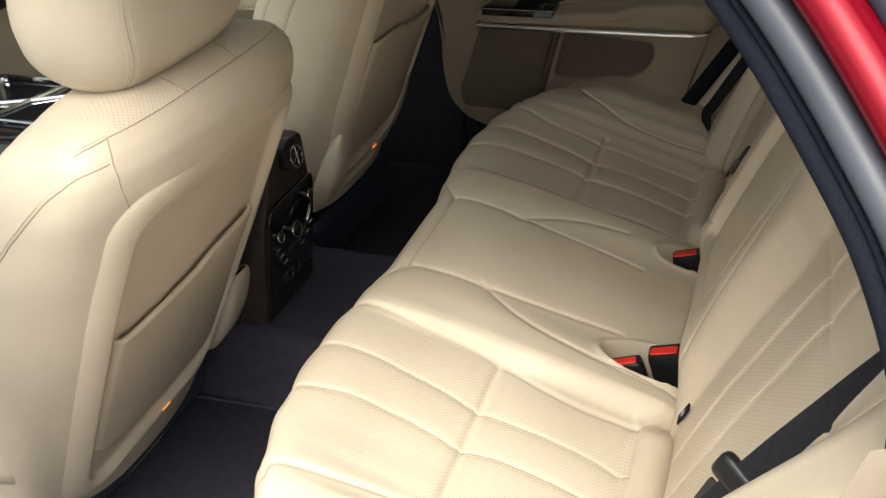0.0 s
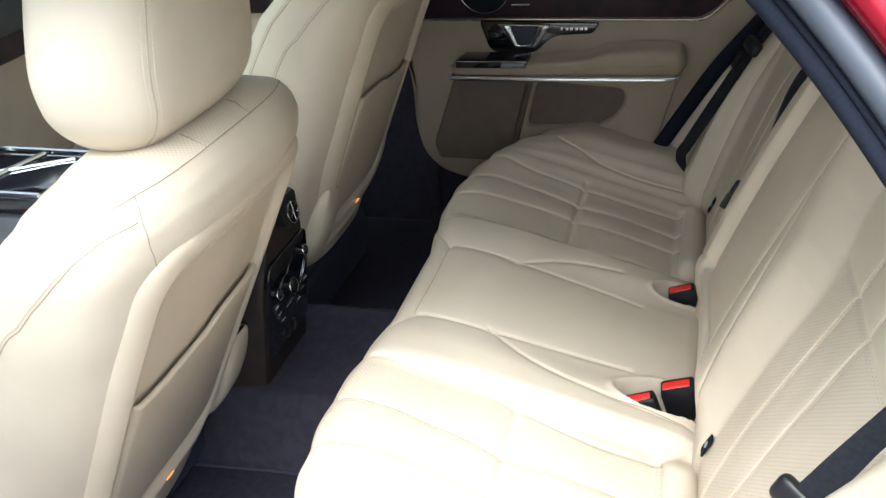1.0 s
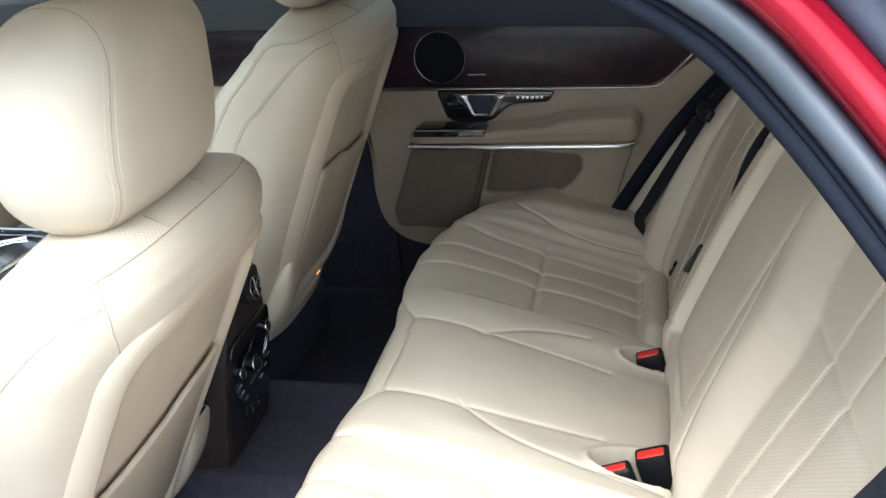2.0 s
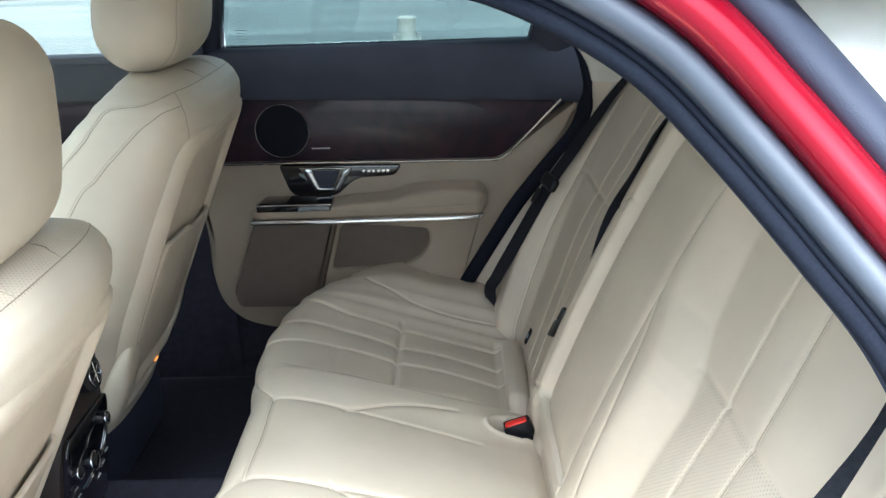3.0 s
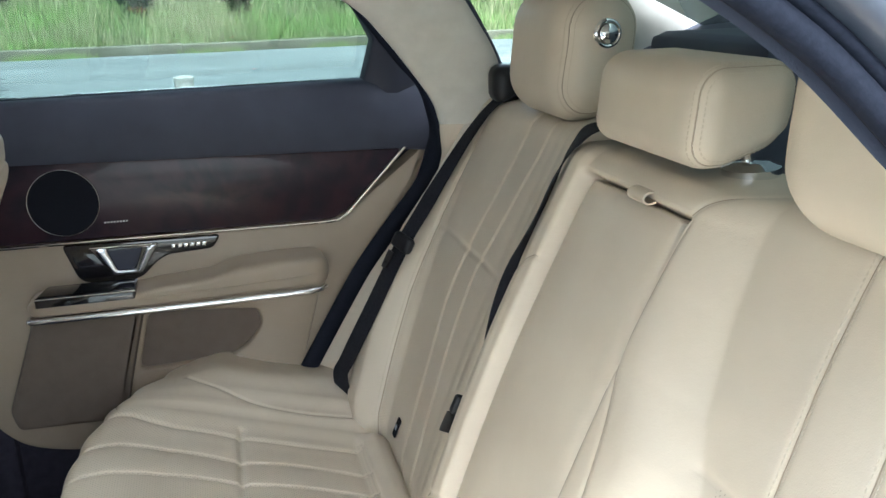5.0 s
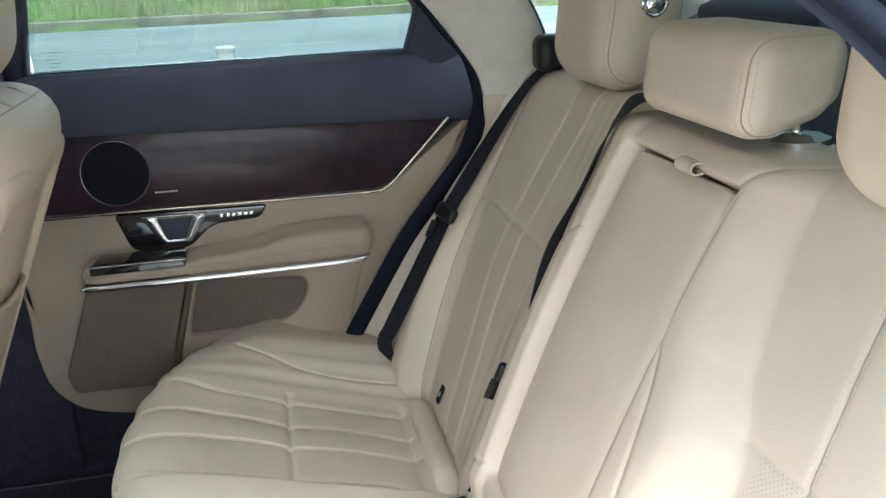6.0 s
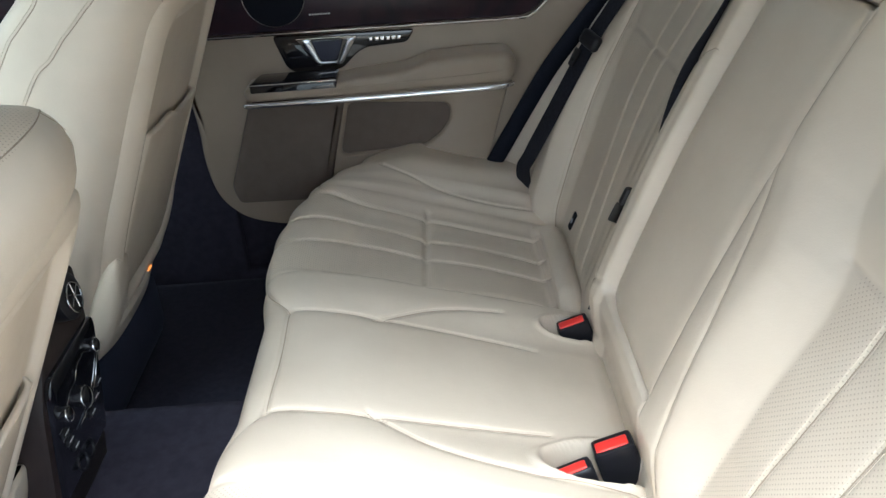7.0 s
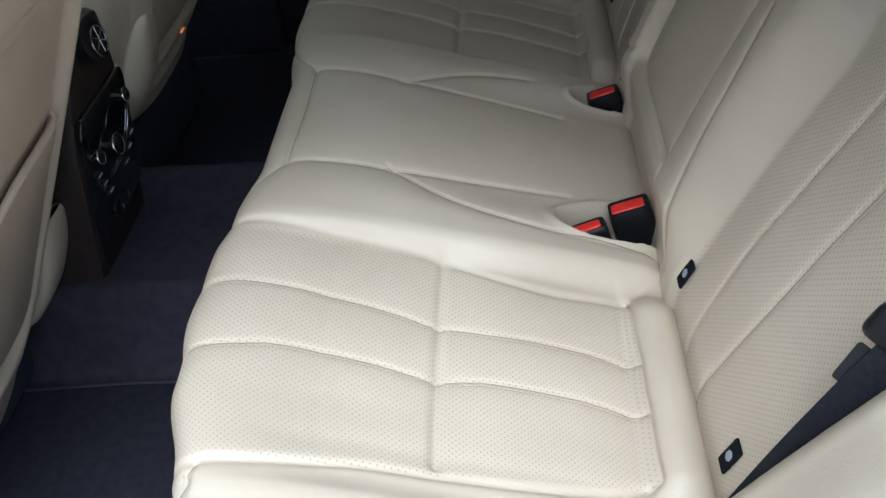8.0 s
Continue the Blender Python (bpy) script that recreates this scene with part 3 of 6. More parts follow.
def cushion_surface():
    prof = np.array(smooth_line([(0.10, 0.29), (0.055, 0.36), (0.02, 0.44), (-0.004, 0.51), (-0.010, 0.555), (0.002, 0.588), (0.03, 0.601), (0.075, 0.597), (0.145, 0.580), (0.22, 0.556), (0.32, 0.525), (0.42, 0.494), (0.448, 0.484), (0.466, 0.470), (0.476, 0.445), (0.480, 0.40)], 6))
    s = np.r_[0, np.cumsum(np.linalg.norm(np.diff(prof, axis=0), axis=1))]
    top = int(np.argmin(prof[:, 0]))

    def s_of(x):
        return float(np.interp(x, prof[top:, 0], s[top:]))

    def fn(y, v):
        a = np.abs(y)
        x, z = np.interp(v, s, prof[:, 0]), np.interp(v, s, prof[:, 1])
        front = np.clip((0.30 - x) / 0.30, 0, 1) ** 1.3
        nose = lerp(a, [(0.0, -0.012), (0.10, -0.012), (0.2, -0.026), (0.27, -0.034), (0.36, -0.035), (0.45, -0.024), (0.54, 0.0), (0.63, 0.035), (0.70, 0.085), (0.76, 0.14)])
        on_top = np.clip((v - s_of(-0.005) + 0.10) / 0.10, 0, 1) * np.clip((s[-1] - v - 0.02) / 0.08, 0, 1)
        side = lerp(a, [(0.0, 0.004), (0.09, 0.002), (0.112, 0.0), (0.17, 0.010), (0.205, 0.009), (0.243, -0.017), (0.34, -0.019), (0.45, -0.019), (0.50, -0.016), (0.54, -0.009), (0.58, 0.005), (0.62, 0.020), (0.68, 0.035), (0.74, 0.031), (0.765, 0.026)])
        side = np.where(side < 0, side * np.clip((x + 0.012) / 0.13, 0, 1), side * np.clip((x + 0.03) / 0.42, 0.03, 1) ** 1.05)
        rear = np.clip((x - 0.405) / 0.072, 0, 1)
        inset = lerp(a, [(0.0, 0.0), (0.214, 0.0), (0.285, 0.032), (0.495, 0.032), (0.545, 0.0), (0.8, 0.0)]) * np.sin(math.pi * rear) ** 0.7
        well = 0.0
        for wx, wy, rx, ry, deep in ((0.425, -0.132, 0.080, 0.038, 0.042), (0.432, 0.162, 0.052, 0.026, 0.032)):
            d = np.sqrt(((x - wx) / rx) ** 2 + ((y - wy - 0.12 * (x - wx)) / ry) ** 2)
            k = np.clip((1.08 - d) / 0.22, 0, 1)
            well = well + deep * k * k * (3 - 2 * k) - 0.004 * np.exp(-(((d - 1.12) / 0.10) ** 2))
        side = side - 0.024 * np.clip((a - 0.54) / 0.14, 0, 1) * np.exp(-(((x - 0.04) / 0.08) ** 2))
        return np.stack([x + nose * front, y, z + side * on_top + inset - well * np.clip((v - s_of(0.2)) / 0.05, 0, 1)], -1)

    return fn, s, s_of


def rear_bench():
    bench = empty("rear_bench", (0.2, 0, 0.3), "cream leather rear bench with perforated outer seats and stitched seams", "car seat")
    base = bench.location.copy()
    shift = Matrix.Translation(-base)
    fn, s, s_of = cushion_surface()
    S = s_of
    v0 = 0.10
    seams = []
    for g in (-1, 1):
        w = lambda pts: [(g * a, b) for a, b in smooth_line(pts, 6)]
        seams += [
            (w([(0.222, v0), (0.224, S(0.0)), (0.231, S(0.1)), (0.237, S(0.2)), (0.253, S(0.28)), (0.259, S(0.34)), (0.252, S(0.410))]), 0.0028, 0.004, 0.002, 0),
            (w([(0.326, v0), (0.321, S(0.0)), (0.318, S(0.08)), (0.323, S(0.13)), (0.331, S(0.18)), (0.338, S(0.217)), (0.335, S(0.30)), (0.338, S(0.365)), (0.348, S(0.410))] if g < 0 else [(0.338, v0), (0.334, S(0.0)), (0.346, S(0.06)), (0.354, S(0.12)), (0.347, S(0.217)), (0.350, S(0.30)), (0.343, S(0.410))]), 0.0026, 0.0030, 0.0028, 2),
            (w([(0.420, v0), (0.411, S(0.01)), (0.399, S(0.08)), (0.401, S(0.14)), (0.408, S(0.19)), (0.411, S(0.217)), (0.403, S(0.26)), (0.402, S(0.32)), (0.405, S(0.365)), (0.414, S(0.410))] if g < 0 else [(0.425, v0), (0.420, S(0.0)), (0.428, S(0.06)), (0.426, S(0.13)), (0.413, S(0.217)), (0.416, S(0.30)), (0.406, S(0.410))]), 0.0026, 0.0030, 0.0028, 2),
            (w([(0.548, v0), (0.545, S(0.01)), (0.540, S(0.08)), (0.531, S(0.15)), (0.526, S(0.22)), (0.522, S(0.30)), (0.512, S(0.37)), (0.498, S(0.410))] if g < 0 else [(0.530, v0), (0.522, S(0.01)), (0.500, S(0.10)), (0.488, S(0.217)), (0.482, S(0.32)), (0.484, S(0.410))]), 0.0036, 0.004, 0.002, 0),
            (w([(0.585, v0 + 0.02), (0.572, S(-0.004)), (0.556, S(0.012)), (0.545, S(0.02))]), 0.0028, 0.0032, 0.002, 1),
            (w([(0.238, S(0.217)), (0.37, S(0.218)), (0.512, S(0.217))]), 0.0042, 0.005, 0.004, 0),
            (w([(0.252, S(0.410)), (0.37, S(0.411)), (0.494, S(0.412))]), 0.0050, 0.0045, 0.003, 0),
            (w([(0.252, S(0.410)), (0.236, S(0.432)), (0.212, S(0.462))]), 0.0035, 0.004, 0.002, 0),
            (w([(0.112, S(0.03)), (0.108, S(0.145)), (0.098, S(0.30)), (0.092, S(0.36))]), 0.0030, 0.0032, 0.003, 1),
            (w([(0.102, S(0.145)), (0.125, S(0.18)), (0.145, S(0.215)), (0.161, S(0.26)), (0.172, S(0.32))] + ([(0.180, S(0.40)), (0.182, S(0.46))] if g < 0 else [])), 0.0030, 0.0034, 0.003, 1),
            (w([(0.112, S(0.03)), (0.15, S(0.008)), (0.20, S(-0.004)), (0.235, S(-0.006))]), 0.0028, 0.0032, 0.002, 1),
            (w([(0.655, S(0.10)), (0.62, S(0.16)), (0.585, S(0.24)), (0.572, S(0.33)), (0.58, S(0.43))]), 0.0030, 0.0034, 0.003, 1),
        ]
    seams.append((smooth_line([(-0.112, S(0.03)), (0, S(0.034)), (0.112, S(0.03))], 6), 0.0028, 0.0032, 0.003, 1))
    hide = Hide(np.linspace(-0.755, 0.755, 505), np.linspace(0, s[-1], 330), fn, seams, side=-1.0)
    hide.p += np.array(-base)

    def zone(u, v):
        a = np.abs(u)
        return (a > np.interp(v, [v0, S(0.2), S(0.3), S(0.42)], [0.226, 0.240, 0.259, 0.256])) & (a < np.interp(v, [v0, S(0.08), S(0.217), S(0.42)], [0.545, 0.536, 0.524, 0.497])) & (v < S(0.411)) & (v > 0.04)

    cushion = hide.build("seat_cushion", [M_LEATHER, M_PERF], bench, zone, "cream leather bench cushion with perforated outer inserts")
    hide.stitches(cushion)
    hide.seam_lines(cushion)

    # backrests
    top, low_top = up_of(1.035), up_of(1.020)

    def wrap(v, top=top, r=0.040):
        """Up and back: along the front, over a rolled top and down behind."""
        most = math.pi / 2 - LEAN
        over = np.clip((v - top) / r, 0, most)
        flat = np.clip(v - top - r * most, 0, 1)
        drop = np.clip(flat - 0.10, 0, 1)
        flat = flat - drop
        return np.minimum(v, top) + r * np.sin(over) + flat * math.sin(LEAN) - drop * math.cos(LEAN), r * (1 - np.cos(over)) + flat * math.cos(LEAN) + drop * math.sin(LEAN)

    def side_bolster(q, up):
        """The rise of the bolster beyond the outer edge of the insert."""
        z = BACK_Z + up * math.cos(LEAN)
        fade = np.interp(z, [0.60, 0.72, 0.80, 0.88, 0.97, 1.05], [1.05, 1.0, 0.78, 0.42, 0.16, 0.10])
        rise = lerp(q, [(-0.5, 0.0), (-0.025, 0.0), (0.045, 0.052), (0.085, 0.055), (0.13, 0.055)])
        return rise * fade - 0.10 * np.clip((q - 0.085) / 0.08, 0, 1) ** 2

    def swell(up):
        return 0.012 * np.sin(np.clip(up / top, 0, 1) * math.pi) - 0.014 * np.clip((0.0 - up) / 0.05, 0, 1) ** 1.5

    def insert_edge(z):
        return np.interp(z, [0.48, 0.8, 1.05], [0.535, 0.60, 0.62])

    def far_back(y, v):
        up, behind = wrap(v)
        z = BACK_Z + up * math.cos(LEAN)
        proud = lerp(y, [(0.172, -0.06), (0.175, -0.008), (0.182, 0.010), (0.215, 0.013), (0.26, 0.003), (0.30, -0.002), (0.4, -0.006), (0.8, -0.006)])
        return back_point(y, up, proud + side_bolster(y - insert_edge(z), up) + swell(up) - behind)

    def near_back(y, v):
        """The wide part: the place beside the doorway, and the middle with its armrest and far rail."""
        blend = np.clip((-y - 0.14) / 0.10, 0, 1)
        blend = blend * blend * (3 - 2 * blend)
        up, behind = wrap(v, low_top + (top - low_top) * blend, 0.034 + 0.006 * blend)
        z = BACK_Z + up * math.cos(LEAN)
        q = -y - np.interp(z, [0.55, 0.70, 0.79, 0.82, 0.85, 0.875, 0.95, 1.02], [-0.006, 0.008, 0.022, 0.016, -0.004, -0.022, -0.048, -0.064])
        k = np.clip((q - 0.190) / 0.082, 0, 1)
        proud = 0.0275 + 0.003 * np.exp(-(((q - 0.165) / 0.04) ** 2)) - 0.0335 * (0.5 * k * k + 0.5 * k * k * (3 - 2 * k))
        proud = proud + lerp(y, [(0.09, 0.0), (0.102, 0.0), (0.124, 0.008), (0.138, 0.010), (0.151, 0.008), (0.161, 0.002), (0.165, -0.010), (0.167, -0.07)])
        proud = proud + side_bolster(-y - insert_edge(z), up) + swell(up)
        proud = proud - 0.030 * np.clip((0.045 - up) / 0.06, 0, 1) ** 1.3 * np.clip((0.25 + y) / 0.06, 0, 1)
        recess = np.clip((y + 0.1365) / 0.003, 0, 1) * np.clip((0.116 - y) / 0.022, 0, 1) * np.clip((z - 0.578) / 0.010, 0, 1) * np.clip((1.017 - z) / 0.006, 0, 1)
        return back_point(y, up, proud - 0.05 * recess - behind)

    U = up_of
    for g in (1, -1):
        w = lambda pts: [(g * a, b) for a, b in smooth_line(pts, 6)]
        lines = [
            (w([(0.318, U(0.48)), (0.332, U(0.56)), (0.350, U(0.648)), (0.366, U(0.727)), (0.375, U(0.80)), (0.376, U(0.836)), (0.364, U(0.862)), (0.350, U(0.91)), (0.340, U(0.963)), (0.330, U(1.006)), (0.332, U(1.08))] if g > 0 else [(0.333, U(0.48)), (0.329, U(0.545)), (0.333, U(0.63)), (0.345, U(0.70)), (0.354, U(0.76)), (0.358, U(0.805)), (0.356, U(0.85)), (0.350, U(0.90)), (0.343, U(0.945)), (0.338, U(1.006)), (0.335, U(1.08))]), 0.0024, 0.0030, 0.0018, 2),
            (w([(0.395, U(0.48)), (0.405, U(0.54)), (0.417, U(0.618)), (0.433, U(0.696)), (0.447, U(0.764)), (0.445, U(0.836)), (0.439, U(0.867)), (0.429, U(0.914)), (0.422, U(0.96)), (0.417, U(1.0)), (0.42, U(1.07))] if g > 0 else [(0.394, U(0.48)), (0.404, U(0.56)), (0.415, U(0.637)), (0.423, U(0.706)), (0.431, U(0.767)), (0.434, U(0.82)), (0.433, U(0.87)), (0.428, U(0.914)), (0.421, U(0.96)), (0.417, U(1.0)), (0.42, U(1.07))]), 0.0020, 0.004, 0.0022, 2),
            (w([(0.272, U(0.838)), (0.36, U(0.838)), (0.45, U(0.836)), (0.53, U(0.838)), (0.60, U(0.835))]), 0.0022, 0.0035, 0.002, 0),
            (w([(0.535, U(0.48)), (0.57, U(0.64)), (0.60, U(0.8)), (0.615, U(0.95)), (0.62, U(1.06))]), 0.004, 0.004, 0.003, 1),
        ]
        if g < 0:
            us = np.unique(np.round(np.r_[np.linspace(-0.755, 0.1665, 300), np.linspace(-0.142, -0.130, 9), np.linspace(0.096, 0.108, 9), np.linspace(0.151, 0.1665, 14)], 5))
            lines += [
                (smooth_line([(-0.137, U(0.878)), (-0.160, U(0.830)), (-0.175, U(0.778)), (-0.186, U(0.715)), (-0.192, U(0.64)), (-0.204, U(0.548)), (-0.215, U(0.49))], 6), 0.0020, 0.0030, 0.0012, 3),
                ([(-0.1395, U(1.012)), (-0.1395, U(0.93)), (-0.1395, U(0.84)), (-0.1395, U(0.75)), (-0.1395, U(0.66)), (-0.1395, U(0.592))], 0.0020, 0.0026, 0.0010, 3),
                (smooth_line([(-0.1385, U(0.585)), (-0.138, U(0.55)), (-0.138, U(0.49))], 5), 0.0020, 0.0030, 0.0012, 3),
                (smooth_line([(0.116, U(0.588)), (0.128, U(0.584)), (0.154, U(0.575))], 5), 0.0025, 0.003, 0.001, 0),
                (smooth_line([(0.116, U(0.905)), (0.124, U(0.904)), (0.136, U(0.895)), (0.152, U(0.880))], 5), 0.0018, 0.0028, 0.0008, 3),
                (smooth_line([(-0.137, U(1.018)), (-0.146, U(1.035)), (-0.162, low_top + 0.045), (-0.182, low_top + 0.10)], 5), 0.0020, 0.0030, 0.0012, 3),
            ]
            fn = near_back
        else:
            us, fn = np.linspace(0.1725, 0.755, 226), far_back
        hide = Hide(us, np.linspace(up_of(0.42), top + 0.20, 230), fn, lines, side=1.0 if us[0] > us[-1] else -1.0)
        hide.p += np.array(-base)

        def zone(u, v):
            a = u * g
            z = BACK_Z + v * math.cos(LEAN)
            return (a > np.interp(z, [0.5, 0.57, 0.706, 0.80], [0.262, 0.263, 0.282, 0.300])) & (a < insert_edge(z) - 0.002) & (z < 0.838)

        back = hide.build("backrest", [M_LEATHER, M_PERF], bench, zone, "cream leather backrest with a perforated lower insert" if g > 0 else "wide cream leather backrest holding the folded centre armrest")
        hide.stitches(back)
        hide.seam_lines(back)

    def bend(c):
        c = c.copy()
        c[:, 0] *= 1 - 0.06 * (c[:, 1] > 0) * c[:, 1] / 0.22
        c[:, 2] += 0.010 * np.cos(c[:, 1] / tall * math.pi * 0.9) * (c[:, 2] > 0)
        k = np.clip((c[:, 0] - 0.055) / 0.062, 0, 1)
        c[:, 2] -= 0.007 * k * k * (3 - 2 * k) * (c[:, 2] > 0)
        return c

    tall = up_of(1.012) - up_of(0.578)
    mids = back_point(-0.0115, (up_of(1.012) + up_of(0.578)) / 2, -0.009)
    arm = rounded_box((0.2440, tall, 0.070), 0.010, 16, bend)
    turn = Matrix(((0, math.sin(LEAN), -math.cos(LEAN)), (1, 0, 0), (0, math.cos(LEAN), math.sin(LEAN)))).to_4x4()
    arm_ob = part("folding_armrest", moved(arm, shift @ Matrix.Translation(mids) @ turn), M_LEATHER, bench, "folded cream leather centre armrest")
    loop_at = Vector((0.657, -0.042, 1.029))
    strap = ribbon(smooth_line([tuple(loop_at + Vector(q)) for q in ((0.016, 0, 0.002), (0.004, 0, 0.006), (-0.005, 0, 0.0055), (-0.009, 0, 0.0), (-0.005, 0, -0.0055), (0.004, 0, -0.005), (0.016, 0, -0.001))], 5), 0.036, 0.0022, (0, 1, 0))
    part("pull_loop", moved(strap, shift), M_LEATHER, arm_ob, "small cream leather pull loop")

    # head restraints
    def outer_rest(xc, yc, zc, g):
        def shape(c):
            c = c.copy()
            k = c[:, 2] / 0.095
            c[:, 0] += 0.014 * k - 0.010 * np.clip(k, 0, 1) ** 2
            c[:, 0] *= 1 - 0.14 * np.clip(-k, 0, 1) ** 2
            c[:, 1] *= 1 + 0.04 * k - 0.13 * np.clip(k, 0, 1) ** 2.5 - 0.06 * np.clip(-k, 0, 1) ** 2
            return c

        at = Matrix.Translation((xc, yc, zc))
        rest = part("headrest", moved(rounded_box((0.128, 0.252, 0.19), 0.060, 26, shape), shift @ at), M_LEATHER, bench, "plump cream leather headrest with stitched side panels")
        face = -g
        for side in (face, -face):
            box_seam((0.128, 0.252, 0.19), 0.060, side * 0.106, shape, shift @ at, rest)
        knob = moved(disc(0.013, 0.008, 32, 0.3, 0.002), shift @ Matrix.Translation((xc + 0.002, yc + face * 0.1270, zc + 0.031)) @ Matrix.Rotation(radians(90 * (1 if face < 0 else -1)), 4, "X"))
        part("release_button", knob, M_CHROME, rest, "round chrome release button")
        part("button_ring", moved(ring(0.017, 0.0032, 40), shift @ Matrix.Translation((xc + 0.002, yc + face * 0.1280, zc + 0.031)) @ Matrix.Rotation(radians(90), 4, "X")), M_CHROME, rest, "chrome ring")
        for dy in (-0.05, 0.05):
            part("post", moved(tube([(xc + 0.019, yc + dy, 1.02), (xc + 0.014, yc + dy, 1.10)], 0.006, 12), shift), M_CHROME, rest, "chrome post")

    outer_rest(0.746, 0.378, 1.150, 1)
    outer_rest(0.722, -0.364, 1.140, -1)

    def shape(c):
        c = c.copy()
        c[:, 0] += 0.12 * c[:, 2]
        c[:, 2] += 0.022 * np.clip((c[:, 0] + 0.02) / 0.07, 0, 1) * np.clip(-c[:, 2] / 0.04, 0, 1)
        return c

    rest = part("centre_headrest", moved(rounded_box((0.115, 0.245, 0.105), 0.030, 26, shape), shift @ Matrix.Translation((0.724, -0.004, 1.118))), M_LEATHER, bench, "low wide cream leather centre headrest")
    for side in (-1, 1):
        box_seam((0.115, 0.245, 0.105), 0.030, side * 0.110, shape, shift @ Matrix.Translation((0.724, -0.004, 1.118)), rest)
    for dy in (-0.066, 0.058):
        part("post", moved(tube([(0.758, dy - 0.020, 1.03), (0.745, dy - 0.018, 1.10)], 0.0062, 12), shift), M_CHROME, rest, "chrome post")
        part("post_collar", moved(disc(0.030, 0.012, 32, 0.3, 0.003), shift @ Matrix.Translation((0.756, dy - 0.020, 1.052)) @ Matrix.Rotation(radians(-4), 4, "Y")), M_CHROME, rest, "chrome collar")


rear_bench()


# ---- front seats ----
def front_seat(side, yc, dx, dz, slope, rest_dx, rest_dz, label):
    """A front seat seen from behind. side: 1 on the far side, -1 on the open side; slope: rearward lean of its back."""
    foot_z, foot_x = 0.40 + dz, -0.332 + dx
    lean = math.atan(slope)
    seat = empty("front_seat", (foot_x, yc, 0.30), label, "car seat", "front seats")
    shift = Matrix.Translation(-seat.location)

    def rear_x(z):
        return foot_x + slope * (z - foot_z)

    # the upholstered body: flat rounded sections from the foot to the crown
    zs = np.linspace(0, 1, 90)
    th = np.linspace(0, 2 * math.pi, 160, endpoint=False)
    hgt = np.interp(zs, [0, 0.18, 0.74, 0.86, 0.94, 0.98, 1.0], [-0.27 if side < 0 else -0.03, 0.0, 0.52, 0.595, 0.63, 0.645, 0.65])
    half_h, half_w = [-0.27, 0, 0.1, 0.3, 0.45, 0.53, 0.57, 0.60, 0.62, 0.638, 0.646, 0.65], [0.215 if side < 0 else 0.19, 0.212 if side < 0 else 0.195, 0.222 if side < 0 else 0.215, 0.236, 0.242, 0.238, 0.230, 0.218, 0.20, 0.16, 0.11, 0.02]
    rear_h, rear_d = [0, 0.525, 0.55, 0.58, 0.605, 0.628, 0.643, 0.65], [-0.004, -0.004, -0.006, -0.015, -0.032, -0.056, -0.086, -0.115]
    squat = 0.84 if side < 0 else 0.80
    deep_h, deep_d = [0, 0.3, 0.42, 0.50, 0.56, 0.60, 0.63, 0.648, 0.66], [0.25, 0.258, 0.252, 0.232, 0.198, 0.160, 0.115, 0.074, 0.02]
    ex = 0.5

    def lift(h):
        return h if h < 0.5 else 0.5 + (h - 0.5) * squat

    def sag(a, h):
        """How far the rounded back falls away from its middle."""
        w, d = np.interp(h, half_h, half_w), np.interp(h, deep_h, deep_d)
        cy = min(abs(a) / w, 0.999) ** (1 / ex)
        return (1 - math.sqrt(1 - cy * cy) ** ex) * d / 2 + 0.012 * (a / 0.2) ** 2

    p = np.zeros((len(th), len(zs), 3))
    cx, cy = np.sign(np.cos(th)) * np.abs(np.cos(th)) ** ex, np.sign(np.sin(th)) * np.abs(np.sin(th)) ** ex
    for j, h in enumerate(hgt):
        w, r, d = np.interp(h, half_h, half_w), np.interp(h, rear_h, rear_d), np.interp(h, deep_h, deep_d)
        p[:, j, 0] = rear_x(foot_z + lift(h)) + r - d / 2 + cx * d / 2 - 0.012 * (cy * w / 0.2) ** 2
        p[:, j, 1] = yc + cy * w
        p[:, j, 2] = foot_z + lift(h)
        p[:, j, 0] -= 0.03 * np.clip((0.175 - np.abs(cy * w)) / 0.015, 0, 1) * (cx > 0) * np.clip(h / 0.02, 0, 1) * np.clip((0.49 - h) / 0.02, 0, 1)
    p -= np.array(seat.location)
    crown = lambda a: 0.6255 - 0.004 * (np.abs(a) / 0.17) ** 2
    uv = np.stack([p[:, :, 1].ravel(), (p[:, :, 2] * 0.66 - p[:, :, 0] * 0.75).ravel()], -1)
    f = grid_faces(len(th), len(zs), True)[:, ::-1]
    fi, fj = f[:, 0] // len(zs), f[:, 0] % len(zs)
    lat = cy[fi] * np.interp(hgt[fj], half_h, half_w)
    perf = (hgt[fj] > crown(lat)) & (np.abs(lat) < 0.15) & (np.cos(th[fi]) > 0.0)
    body = mesh_ob("backrest", p.reshape(-1, 3), f, [M_LEATHER, M_PERF], seat, ids=perf.astype(int), uv=uv, label="cream leather backrest")

    def skin(angle, h):
        """A point of the upholstered back: its turn from straight behind, in degrees, and its height."""
        w, r, d = np.interp(h, half_h, half_w), np.interp(h, rear_h, rear_d), np.interp(h, deep_h, deep_d)
        c, s_ = math.cos(radians(angle)), math.sin(radians(angle))
        c, s_ = math.copysign(abs(c) ** ex, c), math.copysign(abs(s_) ** ex, s_)
        return Vector((rear_x(foot_z + lift(h)) + r - d / 2 + c * d / 2 - 0.012 * (s_ * w / 0.2) ** 2, yc + s_ * w, foot_z + lift(h)))

